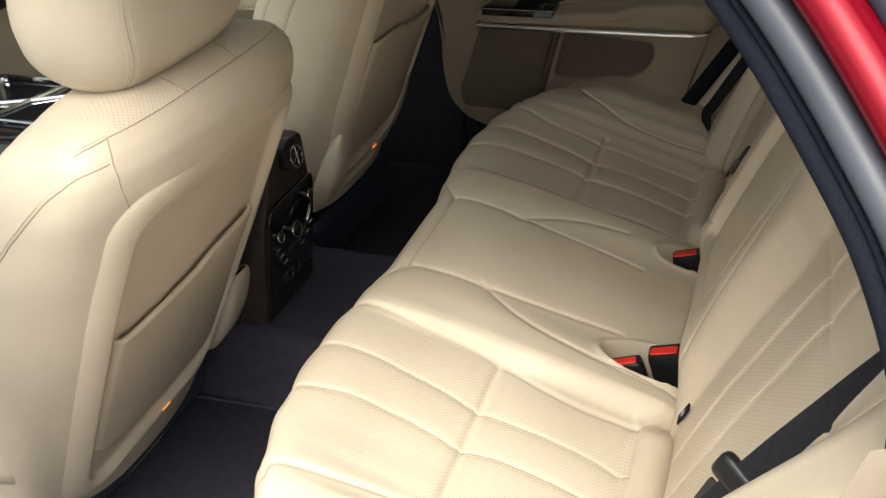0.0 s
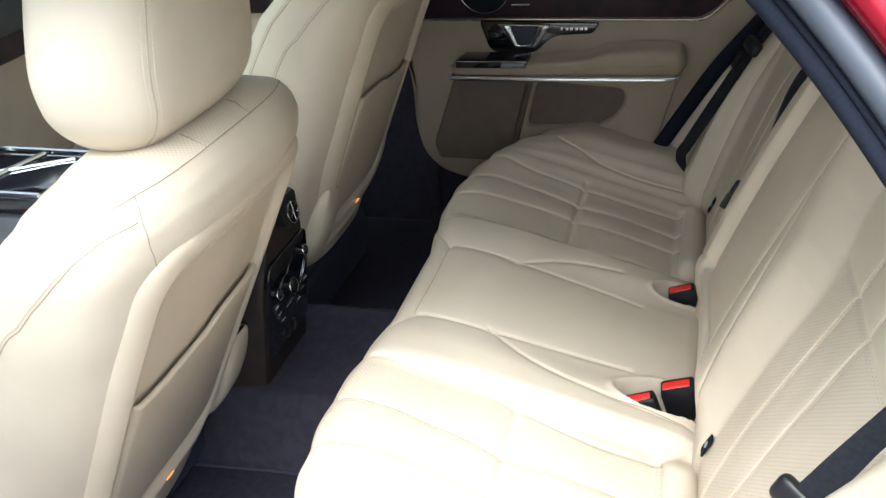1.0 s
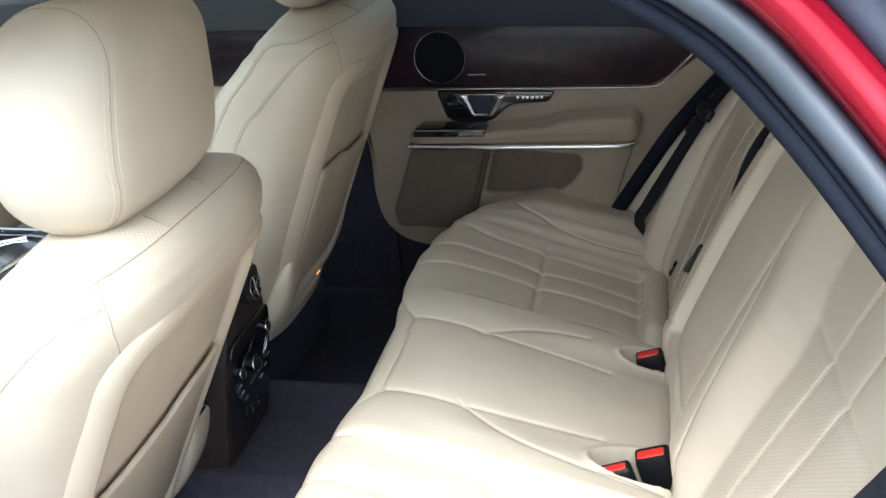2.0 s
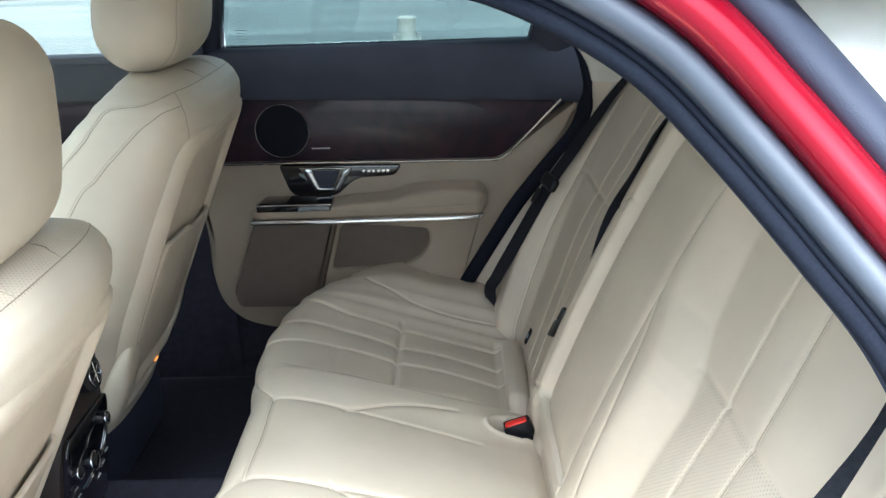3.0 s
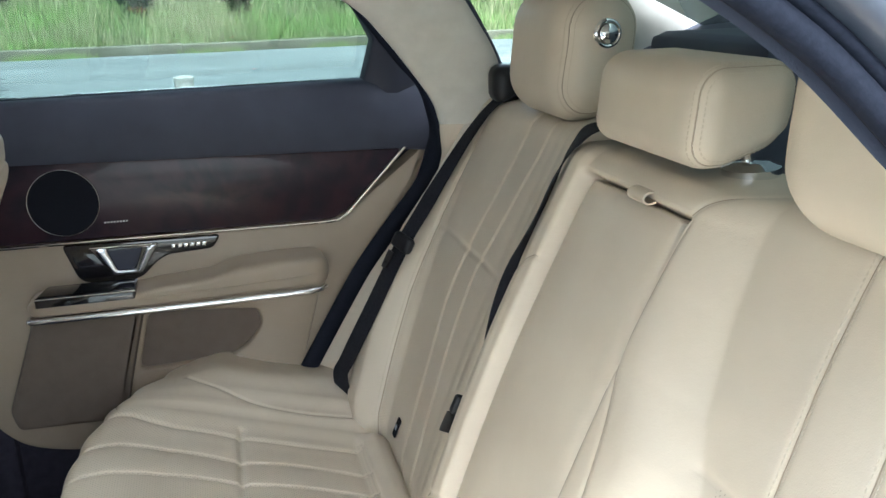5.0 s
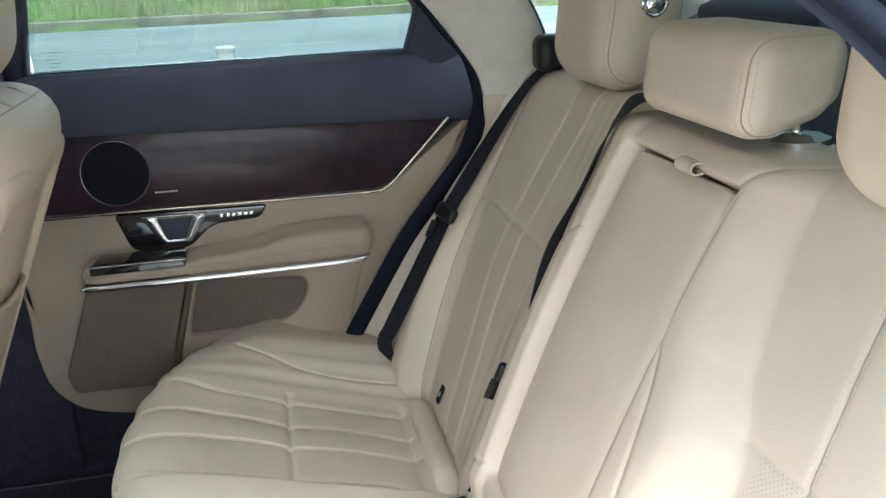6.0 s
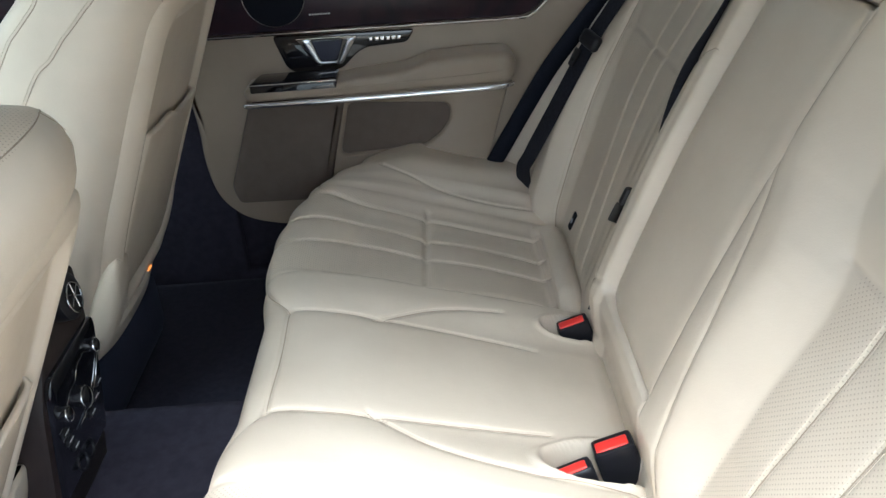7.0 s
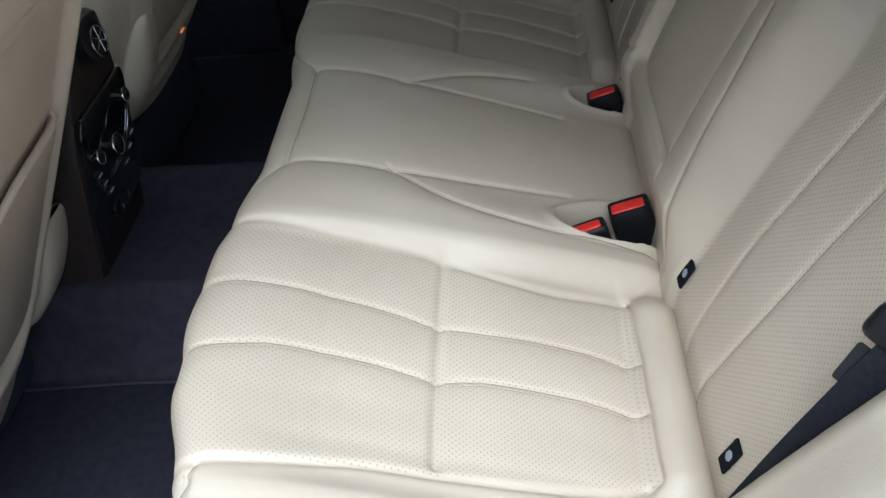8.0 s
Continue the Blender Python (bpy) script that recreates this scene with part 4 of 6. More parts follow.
    def turn_of(a, h):
        return math.degrees(math.asin(min(abs(a) / np.interp(h, half_h, half_w), 1) ** (1 / ex))) * (1 if a >= 0 else -1)

    lines = [[skin(turn_of(a, float(crown(a))), float(crown(a))) for a in np.linspace(-0.170, 0.170, 50)]]
    sewn = []
    for g3 in (-1, 1):
        lines.append([skin(turn_of(g3 * a, h), h) for a, h in smooth_line([(0.170, 0.621), (0.182, 0.597), (0.184, 0.565), (0.176, 0.53), (0.172, 0.515)], 6)])
        sewn.append([skin(g3 * q, h) for q, h in smooth_line([(45.5, 0.597), (70, 0.588), (84, 0.560), (89, 0.50), (90.5, 0.42), (91, 0.30), (91, 0.12), (90, -0.10)], 8)])
        sewn.append([skin(g3 * q, h) for q, h in smooth_line([(46.8, 0.6215), (64, 0.6165), (72, 0.612)] if side < 0 else [(46.8, 0.6215), (64, 0.6165), (83, 0.607), (99, 0.592), (100, 0.545), (103, 0.47), (105, 0.34), (105, 0.10)], 8)])
        sewn.append([skin(turn_of(g3 * a, h), h) for a, h in ((0.052, 0.6255), (0.054, 0.635), (0.055, 0.643), (0.055, 0.649))])
    # each seam's groove shade is drawn as a thin dark tube
    for ln in lines + sewn:
        part("seam", moved(tube(smooth_line([tuple(q) for q in ln], 2), 0.0007, 6), shift), M_SEAM_SHADE, body)
    # a row of stitches beside each sewn seam
    vs, fs = [], []
    core = Vector((foot_x, yc, foot_z + 0.4))
    for ln in sewn:
        ln = np.array(smooth_line([tuple(q) for q in ln], 3))
        at = np.r_[0, np.cumsum(np.linalg.norm(np.diff(ln, axis=0), axis=1))]
        for w in np.arange(0.004, at[-1] - 0.004, 0.0055):
            a, b = (Vector([np.interp(w + e, at, ln[:, k]) for k in range(3)]) for e in (-0.0018, 0.0018))
            up = Vector((0.35, (a.y - yc) / 0.24, 0.5 if a.z > core.z + 0.15 else 0.0)).normalized()
            side_way = (b - a).normalized().cross(up)
            a, b = a + side_way * 0.004, b + side_way * 0.004
            k = len(vs)
            for q in (a, b):
                vs += [q - side_way * 0.0005 - up * 0.001, q + side_way * 0.0005 - up * 0.001, q + up * 0.0004]
            fs += [(k, k + 1, k + 4, k + 3), (k + 1, k + 2, k + 5, k + 4), (k + 2, k, k + 3, k + 5)]
    vs = [tuple(v - seat.location) for v in vs]
    tagged(mesh_ob("stitching", vs, fs, M_THREAD, body, smooth=False), label="cream stitches along the seams", kind="stuff")
    cushion = rounded_box((0.50, 0.46, 0.16), 0.06, 12)
    part("seat_cushion", moved(cushion, shift @ Matrix.Translation((foot_x - 0.29, yc, 0.50 + dz * 0.9))), M_LEATHER, seat, "cream leather cushion")
    part("seat_base", moved(rounded_box((0.46, 0.42, 0.14), 0.03, 6), shift @ Matrix.Translation((foot_x - 0.27, yc, 0.37))), M_BLACK, seat, "black seat base")

    # the hard back shell: a raised rim round a sunk field
    def on_back(a, b, proud):
        """a across, b up along the back, proud behind it."""
        z = foot_z + b * math.cos(lean)
        x = rear_x(z)
        return (x + proud * math.cos(lean), yc + a, z - proud * math.sin(lean))

    long = 0.528 / math.cos(lean)
    hem = 0.040 if side > 0 else 0.012
    outline = round_poly([(-0.168, hem - 0.01) if side > 0 else (-0.186, -0.050), (0.168, hem - 0.01), (0.196, 0.20), (0.201, 0.42), (0.194, long), (-0.194, long), (-0.201, 0.42), (-0.196, 0.20)], 0.062, 10)
    pts = np.array(outline)
    cen = np.array([0, long / 2])
    rings = [(0.985, -0.065), (1.0, -0.02), (1.0, -0.006), (0.996, -0.0025), (0.986, -0.0002), (0.95, 0.0020), (0.89, 0.0022), (0.862, 0.0004), (0.842, -0.0045), (0.826, -0.0105), (0.808, -0.0138), (0.785, -0.0148), (0.6, -0.0150), (0.3, -0.0150), (0.05, -0.0150), (0.0, -0.0150)]
    vs = []
    for k, h in rings:
        for a, b in pts:
            q = cen + (np.array([a, b]) - cen) * np.array([k, 1 - (1 - k) * 0.70])
            fall = 0.5 + 0.48 * min(max((k - 0.80) / 0.2, 0), 1) ** 1.5
            vs.append(on_back(q[0], q[1], h - fall * sag(q[0], min(q[1] * math.cos(lean), 0.53)) * math.cos(lean)))
    vs = np.array(vs) - np.array(seat.location)
    n = len(pts)
    faces = [(r * n + i, r * n + (i + 1) % n, (r + 1) * n + (i + 1) % n, (r + 1) * n + i) for r in range(len(rings) - 1) for i in range(n)]
    mesh_ob("back_shell", vs, faces, M_SHELL, seat, label="cream moulded back shell with a raised rim")

    # map pocket: a padded flap in the lower half, its lip standing off
    low, high = 0.045 + 0.8 * hem, 0.345
    us, ws = np.linspace(-0.156, 0.156, 50), np.linspace(0, 1, 40)
    g = np.zeros((50, 40, 3))
    for i, a in enumerate(us):
        notch = 0.009 * np.clip((-side * a - 0.004) / 0.030, 0, 1) - 0.010 * np.clip((side * a - 0.03) / 0.1, -1, 1)
        for j, w in enumerate(ws):
            corner = 0.035 * np.clip((abs(a) - 0.110) / 0.046, 0, 1) ** 2
            b = low + corner + (high + notch - low - corner) * w
            edge = min(1.0, (0.156 - abs(a)) / 0.008, w / 0.03 + 0.15)
            lip = 0.003 * np.clip((w - 0.55) / 0.45, 0, 1) ** 2
            g[i, j] = on_back(a, b, -0.0145 + 0.009 * math.sqrt(max(edge, 0)) + lip - 0.5 * sag(a, b * math.cos(lean)) * math.cos(lean))
    back = g.copy()
    for i, a in enumerate(us):
        for j in range(40):
            back[i, j] = g[i, j] - np.array([math.cos(lean), 0, -math.sin(lean)]) * (0.007 if j > 2 else 0.002)
    allv = np.concatenate([g.reshape(-1, 3), back.reshape(-1, 3)]) - np.array(seat.location)
    f1 = grid_faces(50, 40)
    off = 50 * 40
    rim = []
    for i in range(49):
        for j in (0, 39):
            rim.append((i * 40 + j, (i + 1) * 40 + j, off + (i + 1) * 40 + j, off + i * 40 + j))
    for j in range(39):
        for i in (0, 49):
            rim.append((i * 40 + j, i * 40 + j + 1, off + i * 40 + j + 1, off + i * 40 + j))
    mesh_ob("map_pocket", allv, np.concatenate([f1, f1[:, ::-1] + off, np.array(rim)]), M_SHELL, seat, label="cream map pocket flap")
    lamp_at = Vector(on_back(0.012, hem + 0.010, 0.002))
    part("footwell_lamp", moved(rounded_box((0.003, 0.020, 0.003), 0.0012, 4), shift @ Matrix.Translation(lamp_at)), M_LAMP, seat, "small glowing amber footwell lamp")
    # hinge covers at the foot of the back
    for g2 in (-1, 1) if side > 0 else (1,):
        rows = []
        size = 0.55 if side > 0 and g2 > 0 else 1.0
        for up, wide, deep in ((0.165, 0.040, 0.010), (0.150, 0.060, 0.024), (0.115, 0.070, 0.040), (0.075, 0.068, 0.050), (0.035, 0.060, 0.052), (0.0, 0.048, 0.048), (-0.028, 0.032, 0.038), (-0.044, 0.016, 0.022), (-0.050, 0.001, 0.001)):
            c = Vector(on_back(g2 * ((0.160 if g2 < 0 else 0.166 if side > 0 else 0.210) - 0.06 * max(0.04 - up, 0)), up + 0.005, -0.020 - 0.10 * max(0.05 - up, 0)))
            wide, deep = wide * size, deep * size
            rows.append([(c.x + deep / 2 * math.copysign(abs(math.cos(q)) ** 0.6, math.cos(q)), c.y + wide / 2 * math.copysign(abs(math.sin(q)) ** 0.6, math.sin(q)), c.z) for q in np.arange(20) * math.pi / 10])
        p3 = np.array([smooth_line([r[i] for r in rows], 3) for i in range(20)]) - np.array(seat.location)
        mesh_ob("hinge_cover", p3.reshape(-1, 3), grid_faces(*p3.shape[:2], True), M_SHELL, seat, label="cream moulded hinge cover")

    # headrest
    hx, hz = rear_x(foot_z + 0.62) - 0.108 + rest_dx, foot_z + 0.735 + rest_dz + (0.006 if side < 0 else 0.0145)
    rest_size = (0.140, 0.312, 0.238 if side < 0 else 0.220)

    def shape(c):
        c = c.copy()
        k = c[:, 2] / 0.125
        low = np.clip(-k, 0, 1)
        c[:, 1] *= 1.0 - 0.24 * np.clip((k + 0.25) / 1.25, 0, 1) ** 1.4 - 0.20 * low ** 2
        c[:, 0] *= 1.0 - 0.16 * low ** 2
        c[:, 0] += 0.012 * k - 0.02 * (c[:, 1] / 0.15) ** 2
        return c

    rest = part("headrest", moved(rounded_box(rest_size, 0.064, 26, shape), shift @ Matrix.Translation((hx, yc, hz))), M_LEATHER, seat, "large rounded cream leather headrest")
    for s2 in (-1, 1):
        box_seam(rest_size, 0.064, s2 * 0.112, shape, shift @ Matrix.Translation((hx, yc, hz)), rest)
    part("release_button", moved(disc(0.0145, 0.008, 32, 0.25, 0.002), shift @ Matrix.Translation((hx + 0.002, yc - side * 0.1535, hz + 0.03)) @ Matrix.Rotation(radians(90 * side), 4, "X")), M_CHROME, rest, "round chrome release button")
    part("button_ring", moved(ring(0.018, 0.0034, 40), shift @ Matrix.Translation((hx + 0.002, yc - side * 0.1560, hz + 0.03)) @ Matrix.Rotation(radians(90), 4, "X")), M_CHROME, rest, "chrome ring")
    for dy in (-0.045, 0.045):
        part("post", moved(tube([(hx, yc + dy, hz - 0.16), (hx, yc + dy, hz - 0.09)], 0.0065, 12), shift), M_CHROME, rest, "chrome post")
        part("post_collar", moved(disc(0.02, 0.008, 28, 0.3, 0.003), shift @ Matrix.Translation((hx - 0.005, yc + dy, foot_z + (0.6245 if side < 0 else 0.619)))), M_CHROME, rest, "chrome collar")


M_LAMP = material("amber_lamp", (1.0, 0.5, 0.15), 0.3)
_l = M_LAMP.node_tree.nodes["Principled BSDF"]
_l.inputs["Emission Color"].default_value = (1.0, 0.30, 0.06, 1)
_l.inputs["Emission Strength"].default_value = 0.35
front_seat(-1, -0.362, 0.0, 0.0, 0.5, -0.014, -0.012, "cream leather driver's seat seen from behind, map pocket in its back")
front_seat(1, 0.375, 0.045, 0.09, 0.42, -0.024, -0.024, "cream leather passenger seat seen from behind, map pocket in its back")


# ---- far rear door ----
def belt_y(z):
    """The side glass leans inward above the waistline."""
    return 0.80 - 0.43 * max(z - 1.07, 0)


def flat_at(dy=0.0):
    return lambda a, b, d: (a, d + dy, b)


def glazed(a, b, d):
    return (a, belt_y(b) + d, b)


def rear_door():
    door = empty("rear_door", (0.2, 0.75, 0.4), "closed rear door with cream trim, dark burl veneer and tinted window", "car door")
    sh = Matrix.Translation(-door.location)
    add = lambda name, bm, mat, label="", parent=door: part(name, moved(bm, sh), mat, parent, label)
    edge_rear = [(0.335, 0.43), (0.375, 0.55), (0.42, 0.64), (0.475, 0.73), (0.535, 0.81), (0.59, 0.885), (0.615, 0.955)]
    main = [(-0.30, 0.835), (-0.250, 0.73), (-0.241, 0.65), (-0.244, 0.57), (-0.229, 0.492), (-0.182, 0.443), (-0.12, 0.424), (-0.05, 0.415)] + edge_rear + [(0.60, 0.957), (0.44, 0.835)]
    add("trim_panel", slab(round_poly(main, 0.04, 5), 0.750, 0.04, flat_at(), 0.016), M_DOOR_SHADED, "cream moulded door trim")
    liner = [(-0.30, 0.40), (0.33, 0.40), (0.40, 0.58), (0.50, 0.72), (0.61, 0.87), (0.645, 0.97), (0.62, 1.05), (-0.30, 1.05)]
    add("door_liner", slab(round_poly(liner, 0.02, 3), 0.800, 0.02, flat_at(), 0.004), M_BLACK, "black backing of the door trim")
    # upper trim, wood and bright line
    upper = [(-0.30, 0.975), (0.55, 0.955), (0.655, 0.945), (0.675, 1.0), (0.668, 1.090), (0.52, 1.087), (-0.30, 1.08)]
    add("upper_trim", slab(round_poly(upper, 0.012, 3), 0.742, 0.06, lambda a, b, d: (a, d + 0.30 * max(b - 1.02, 0), b), 0.010), M_BLACK, "black soft upper door trim")
    wood = [(-0.30, 0.986), (0.563, 0.958), (0.452, 0.848), (0.425, 0.832), (-0.30, 0.838)]
    add("veneer_panel", slab(round_poly(wood, 0.012, 4), 0.744, 0.02, flat_at(), 0.004), M_BURL, "dark polished burl veneer panel")
    line = [(-0.30, 0.741, 0.834), (0.0, 0.741, 0.832), (0.30, 0.741, 0.829), (0.415, 0.741, 0.829), (0.44, 0.741, 0.835), (0.457, 0.741, 0.848), (0.51, 0.741, 0.902), (0.566, 0.741, 0.960)]
    add("bright_strip", tube(smooth_line(line, 5), 0.0032, 8), M_CHROME, "thin chrome edging")
    speaker = add("speaker_grille", moved(disc(0.058, 0.006, 56, 0.06, -0.003), Matrix.Translation((-0.046, 0.746, 0.905)) @ Matrix.Rotation(radians(90), 4, "X")), M_CLOTH, "round black speaker grille")
    add("speaker_ring", moved(ring(0.0588, 0.0009, 64), Matrix.Translation((-0.046, 0.741, 0.905)) @ Matrix.Rotation(radians(90), 4, "X")), M_DARKCHROME, "thin chrome ring", speaker)
    for i in range(8):
        add("maker_mark", slab([(0.016 + i * 0.0052, 0.8625), (0.0192 + i * 0.0052, 0.8625), (0.0196 + i * 0.0052, 0.8652), (0.0164 + i * 0.0052, 0.8652)], 0.7432, 0.0012, flat_at(), 0.0003), M_WHITE, "small silver mark")
    # handle
    bez = [(-0.062, 0.827), (0.214, 0.822), (0.198, 0.797), (0.118, 0.793), (0.098, 0.783), (0.070, 0.757), (0.052, 0.752), (-0.028, 0.754), (-0.042, 0.766)]
    bezel = add("handle_bezel", slab(round_poly(bez, 0.010, 4), 0.745, 0.012, flat_at(), 0.004), M_GLOSS, "gloss black handle surround")
    grip = round_poly([(-0.016, 0.821), (0.104, 0.819), (0.070, 0.766), (0.018, 0.766)], 0.006, 4)
    gap = round_poly([(0.014, 0.8155), (0.074, 0.8145), (0.0585, 0.7745), (0.0285, 0.7745)], 0.004, 4)
    add("door_handle", framed(grip, gap, 0.737, 0.010, flat_at(), 0.003), M_DARKCHROME, "chrome pull handle", bezel)
    add("handle_top", tube([(-0.014, 0.737, 0.820), (0.04, 0.736, 0.8195), (0.100, 0.737, 0.818)], 0.0022, 8), M_CHROME, "", bezel)
    cup = slab(round_poly([(0.012, 0.812), (0.078, 0.812), (0.056, 0.774), (0.026, 0.774)], 0.006, 3), 0.7435, 0.004, flat_at(), 0.001)
    add("handle_cup", cup, M_BLACK, "", bezel)
    for i, w in enumerate((0.006, 0.008, 0.007, 0.008, 0.008, 0.007)):
        x0 = 0.124 + i * 0.0108
        add("badge_mark", slab([(x0, 0.8055), (x0 + w, 0.8055), (x0 + w + 0.001, 0.8120), (x0 + 0.001, 0.8120)], 0.7436, 0.002, flat_at(), 0.0004), M_CHROME, "", bezel)
    # armrest
    xs, th = np.linspace(-0.122, 0.402, 80), np.linspace(0, 2 * math.pi, 40, endpoint=False)
    p = np.zeros((40, 80, 3))
    for j, x in enumerate(xs):
        end = np.clip(min(x + 0.122, 0.402 - x) / 0.022, 0, 1) ** 0.4
        top = lerp(np.array([x]), [(-0.13, 0.749), (0.06, 0.750), (0.11, 0.756), (0.18, 0.761), (0.245, 0.778), (0.32, 0.782), (0.41, 0.781)])[0]
        mid, hz = (top + 0.720) / 2, (top - 0.720) / 2
        c, s = np.cos(th), np.sin(th)
        p[:, j, 0] = x
        p[:, j, 1] = 0.720 + 0.048 * np.sign(c) * np.abs(c) ** 0.4 * (0.55 + 0.45 * end)
        p[:, j, 2] = mid + hz * np.sign(s) * np.abs(s) ** 0.4 * (0.25 + 0.75 * end)
    q = p - np.array(door.location)
    mesh_ob("armrest", q.reshape(-1, 3), grid_faces(40, 80, True), M_DOOR_SHADED, door, label="padded cream leather door armrest")
    strip = [(-0.118, 0.690, 0.7165), (-0.112, 0.672, 0.7165), (-0.05, 0.668, 0.717), (0.15, 0.667, 0.718), (0.33, 0.668, 0.719), (0.375, 0.673, 0.719), (0.392, 0.690, 0.719)]
    # the armrest seam is likewise a thin tube in the groove shade colour
    add("armrest_seam", tube(smooth_line([(0.055, 0.6705, 0.738), (0.20, 0.6700, 0.742), (0.36, 0.6705, 0.748), (0.396, 0.685, 0.749)], 6), 0.0008, 6), M_SEAM_SHADE, "stitched armrest seam")
    add("chrome_strip", tube(smooth_line(strip, 6), 0.0068, 12, flat=0.8), M_CHROME, "chrome strip under the armrest")
    sw = slab(round_poly([(-0.106, 0.671), (0.060, 0.671), (0.062, 0.726), (-0.090, 0.726)], 0.006, 3), -0.004, 0.016, lambda a, b, d: (a, b, 0.7535 - d + 0.10 * (b - 0.68)), 0.002)
    plate = add("switch_plate", sw, M_GLOSS, "gloss black window switch plate")
    add("switch_edge", tube([(-0.104, 0.6705, 0.7555), (0.060, 0.6705, 0.7555)], 0.0020, 8), M_CHROME, "chrome edge", plate)
    # lower panel with the pocket
    low = [(-0.124, 0.703), (0.066, 0.701), (0.034, 0.585), (0.010, 0.488), (-0.178, 0.492), (-0.188, 0.53), (-0.158, 0.61)]
    add("lower_insert", slab(round_poly(low, 0.014, 4), 0.716, 0.05, flat_at(), 0.014), M_TAUPE, "taupe lower door insert")
    rim = round_poly([(0.070, 0.688), (0.268, 0.672), (0.272, 0.640), (0.248, 0.606), (0.212, 0.584), (0.042, 0.577)], 0.016, 5)
    add("pocket_field", slab([(0.03, 0.72), (0.32, 0.72), (0.32, 0.55), (0.02, 0.55)], 0.7485, 0.006, flat_at(), 0.001), M_TAUPE, "taupe lined map pocket")
    around = round_poly([(0.010, 0.716), (0.394, 0.716), (0.366, 0.62), (0.332, 0.492), (-0.02, 0.488)], 0.016, 5)
    add("pocket_surround", framed(around, rim, 0.737, 0.018, flat_at(), 0.008), M_DOOR_SHADED, "cream moulding round the map pocket")
    # window surround and glass
    quarter = [(0.494, 1.068), (0.514, 1.160), (0.468, 1.240), (0.42, 1.30), (0.46, 1.30), (0.505, 1.24), (0.572, 1.16), (0.640, 1.10), (0.670, 1.04), (0.672, 0.97), (0.55, 1.0)]
    add("quarter_trim", slab(round_poly(quarter, 0.004, 3), -0.03, 0.045, glazed, 0.006), M_BLACK, "black quarter trim behind the window")
    win = [(-0.165, 1.05), (0.51, 1.05), (0.535, 1.165), (0.44, 1.31), (-0.145, 1.33)]
    pane = slab(win, 0.012, 0.004, glazed, 0.0005)
    g = add("window_pane", pane, M_GLASS, "dark tinted side glass")
    add("window_seal", tube([(-0.17, 0.796, 1.079), (0.2, 0.796, 1.081), (0.505, 0.792, 1.080)], 0.004, 8), M_RUBBER, "black window seal")
    add("glass_edge", tube([(-0.17, 0.803, 1.0845), (0.2, 0.803, 1.0865), (0.505, 0.800, 1.0855)], 0.0012, 6), M_CHROME, "bright glass edge")
    add("window_header", tube([(-0.16, belt_y(1.31) + 0.0, 1.315), (0.20, belt_y(1.31), 1.318), (0.40, belt_y(1.30), 1.305), (0.47, belt_y(1.255), 1.262)], 0.014, 10), M_BLACK, "black window header")
    for k in range(5):
        zz = 1.118 - 0.0065 * k
        add("etched_mark", slab([(-0.135, zz), (-0.135 + 0.022 - 0.005 * (k % 3), zz), (-0.135 + 0.022 - 0.005 * (k % 3), zz + 0.0009), (-0.135, zz + 0.0009)], 0.0095, 0.0012, glazed, 0.0003), M_PRINT, "", g)
    skin = [(-0.30, 0.20), (0.30, 0.20), (0.37, 0.50), (0.47, 0.70), (0.60, 0.87), (0.66, 1.0), (0.62, 1.065), (-0.30, 1.065)]
    add("outer_skin", slab(round_poly(skin, 0.02, 3), 0.83, 0.05, flat_at(), 0.01), M_PAINT, "red painted outer skin")


rear_door()


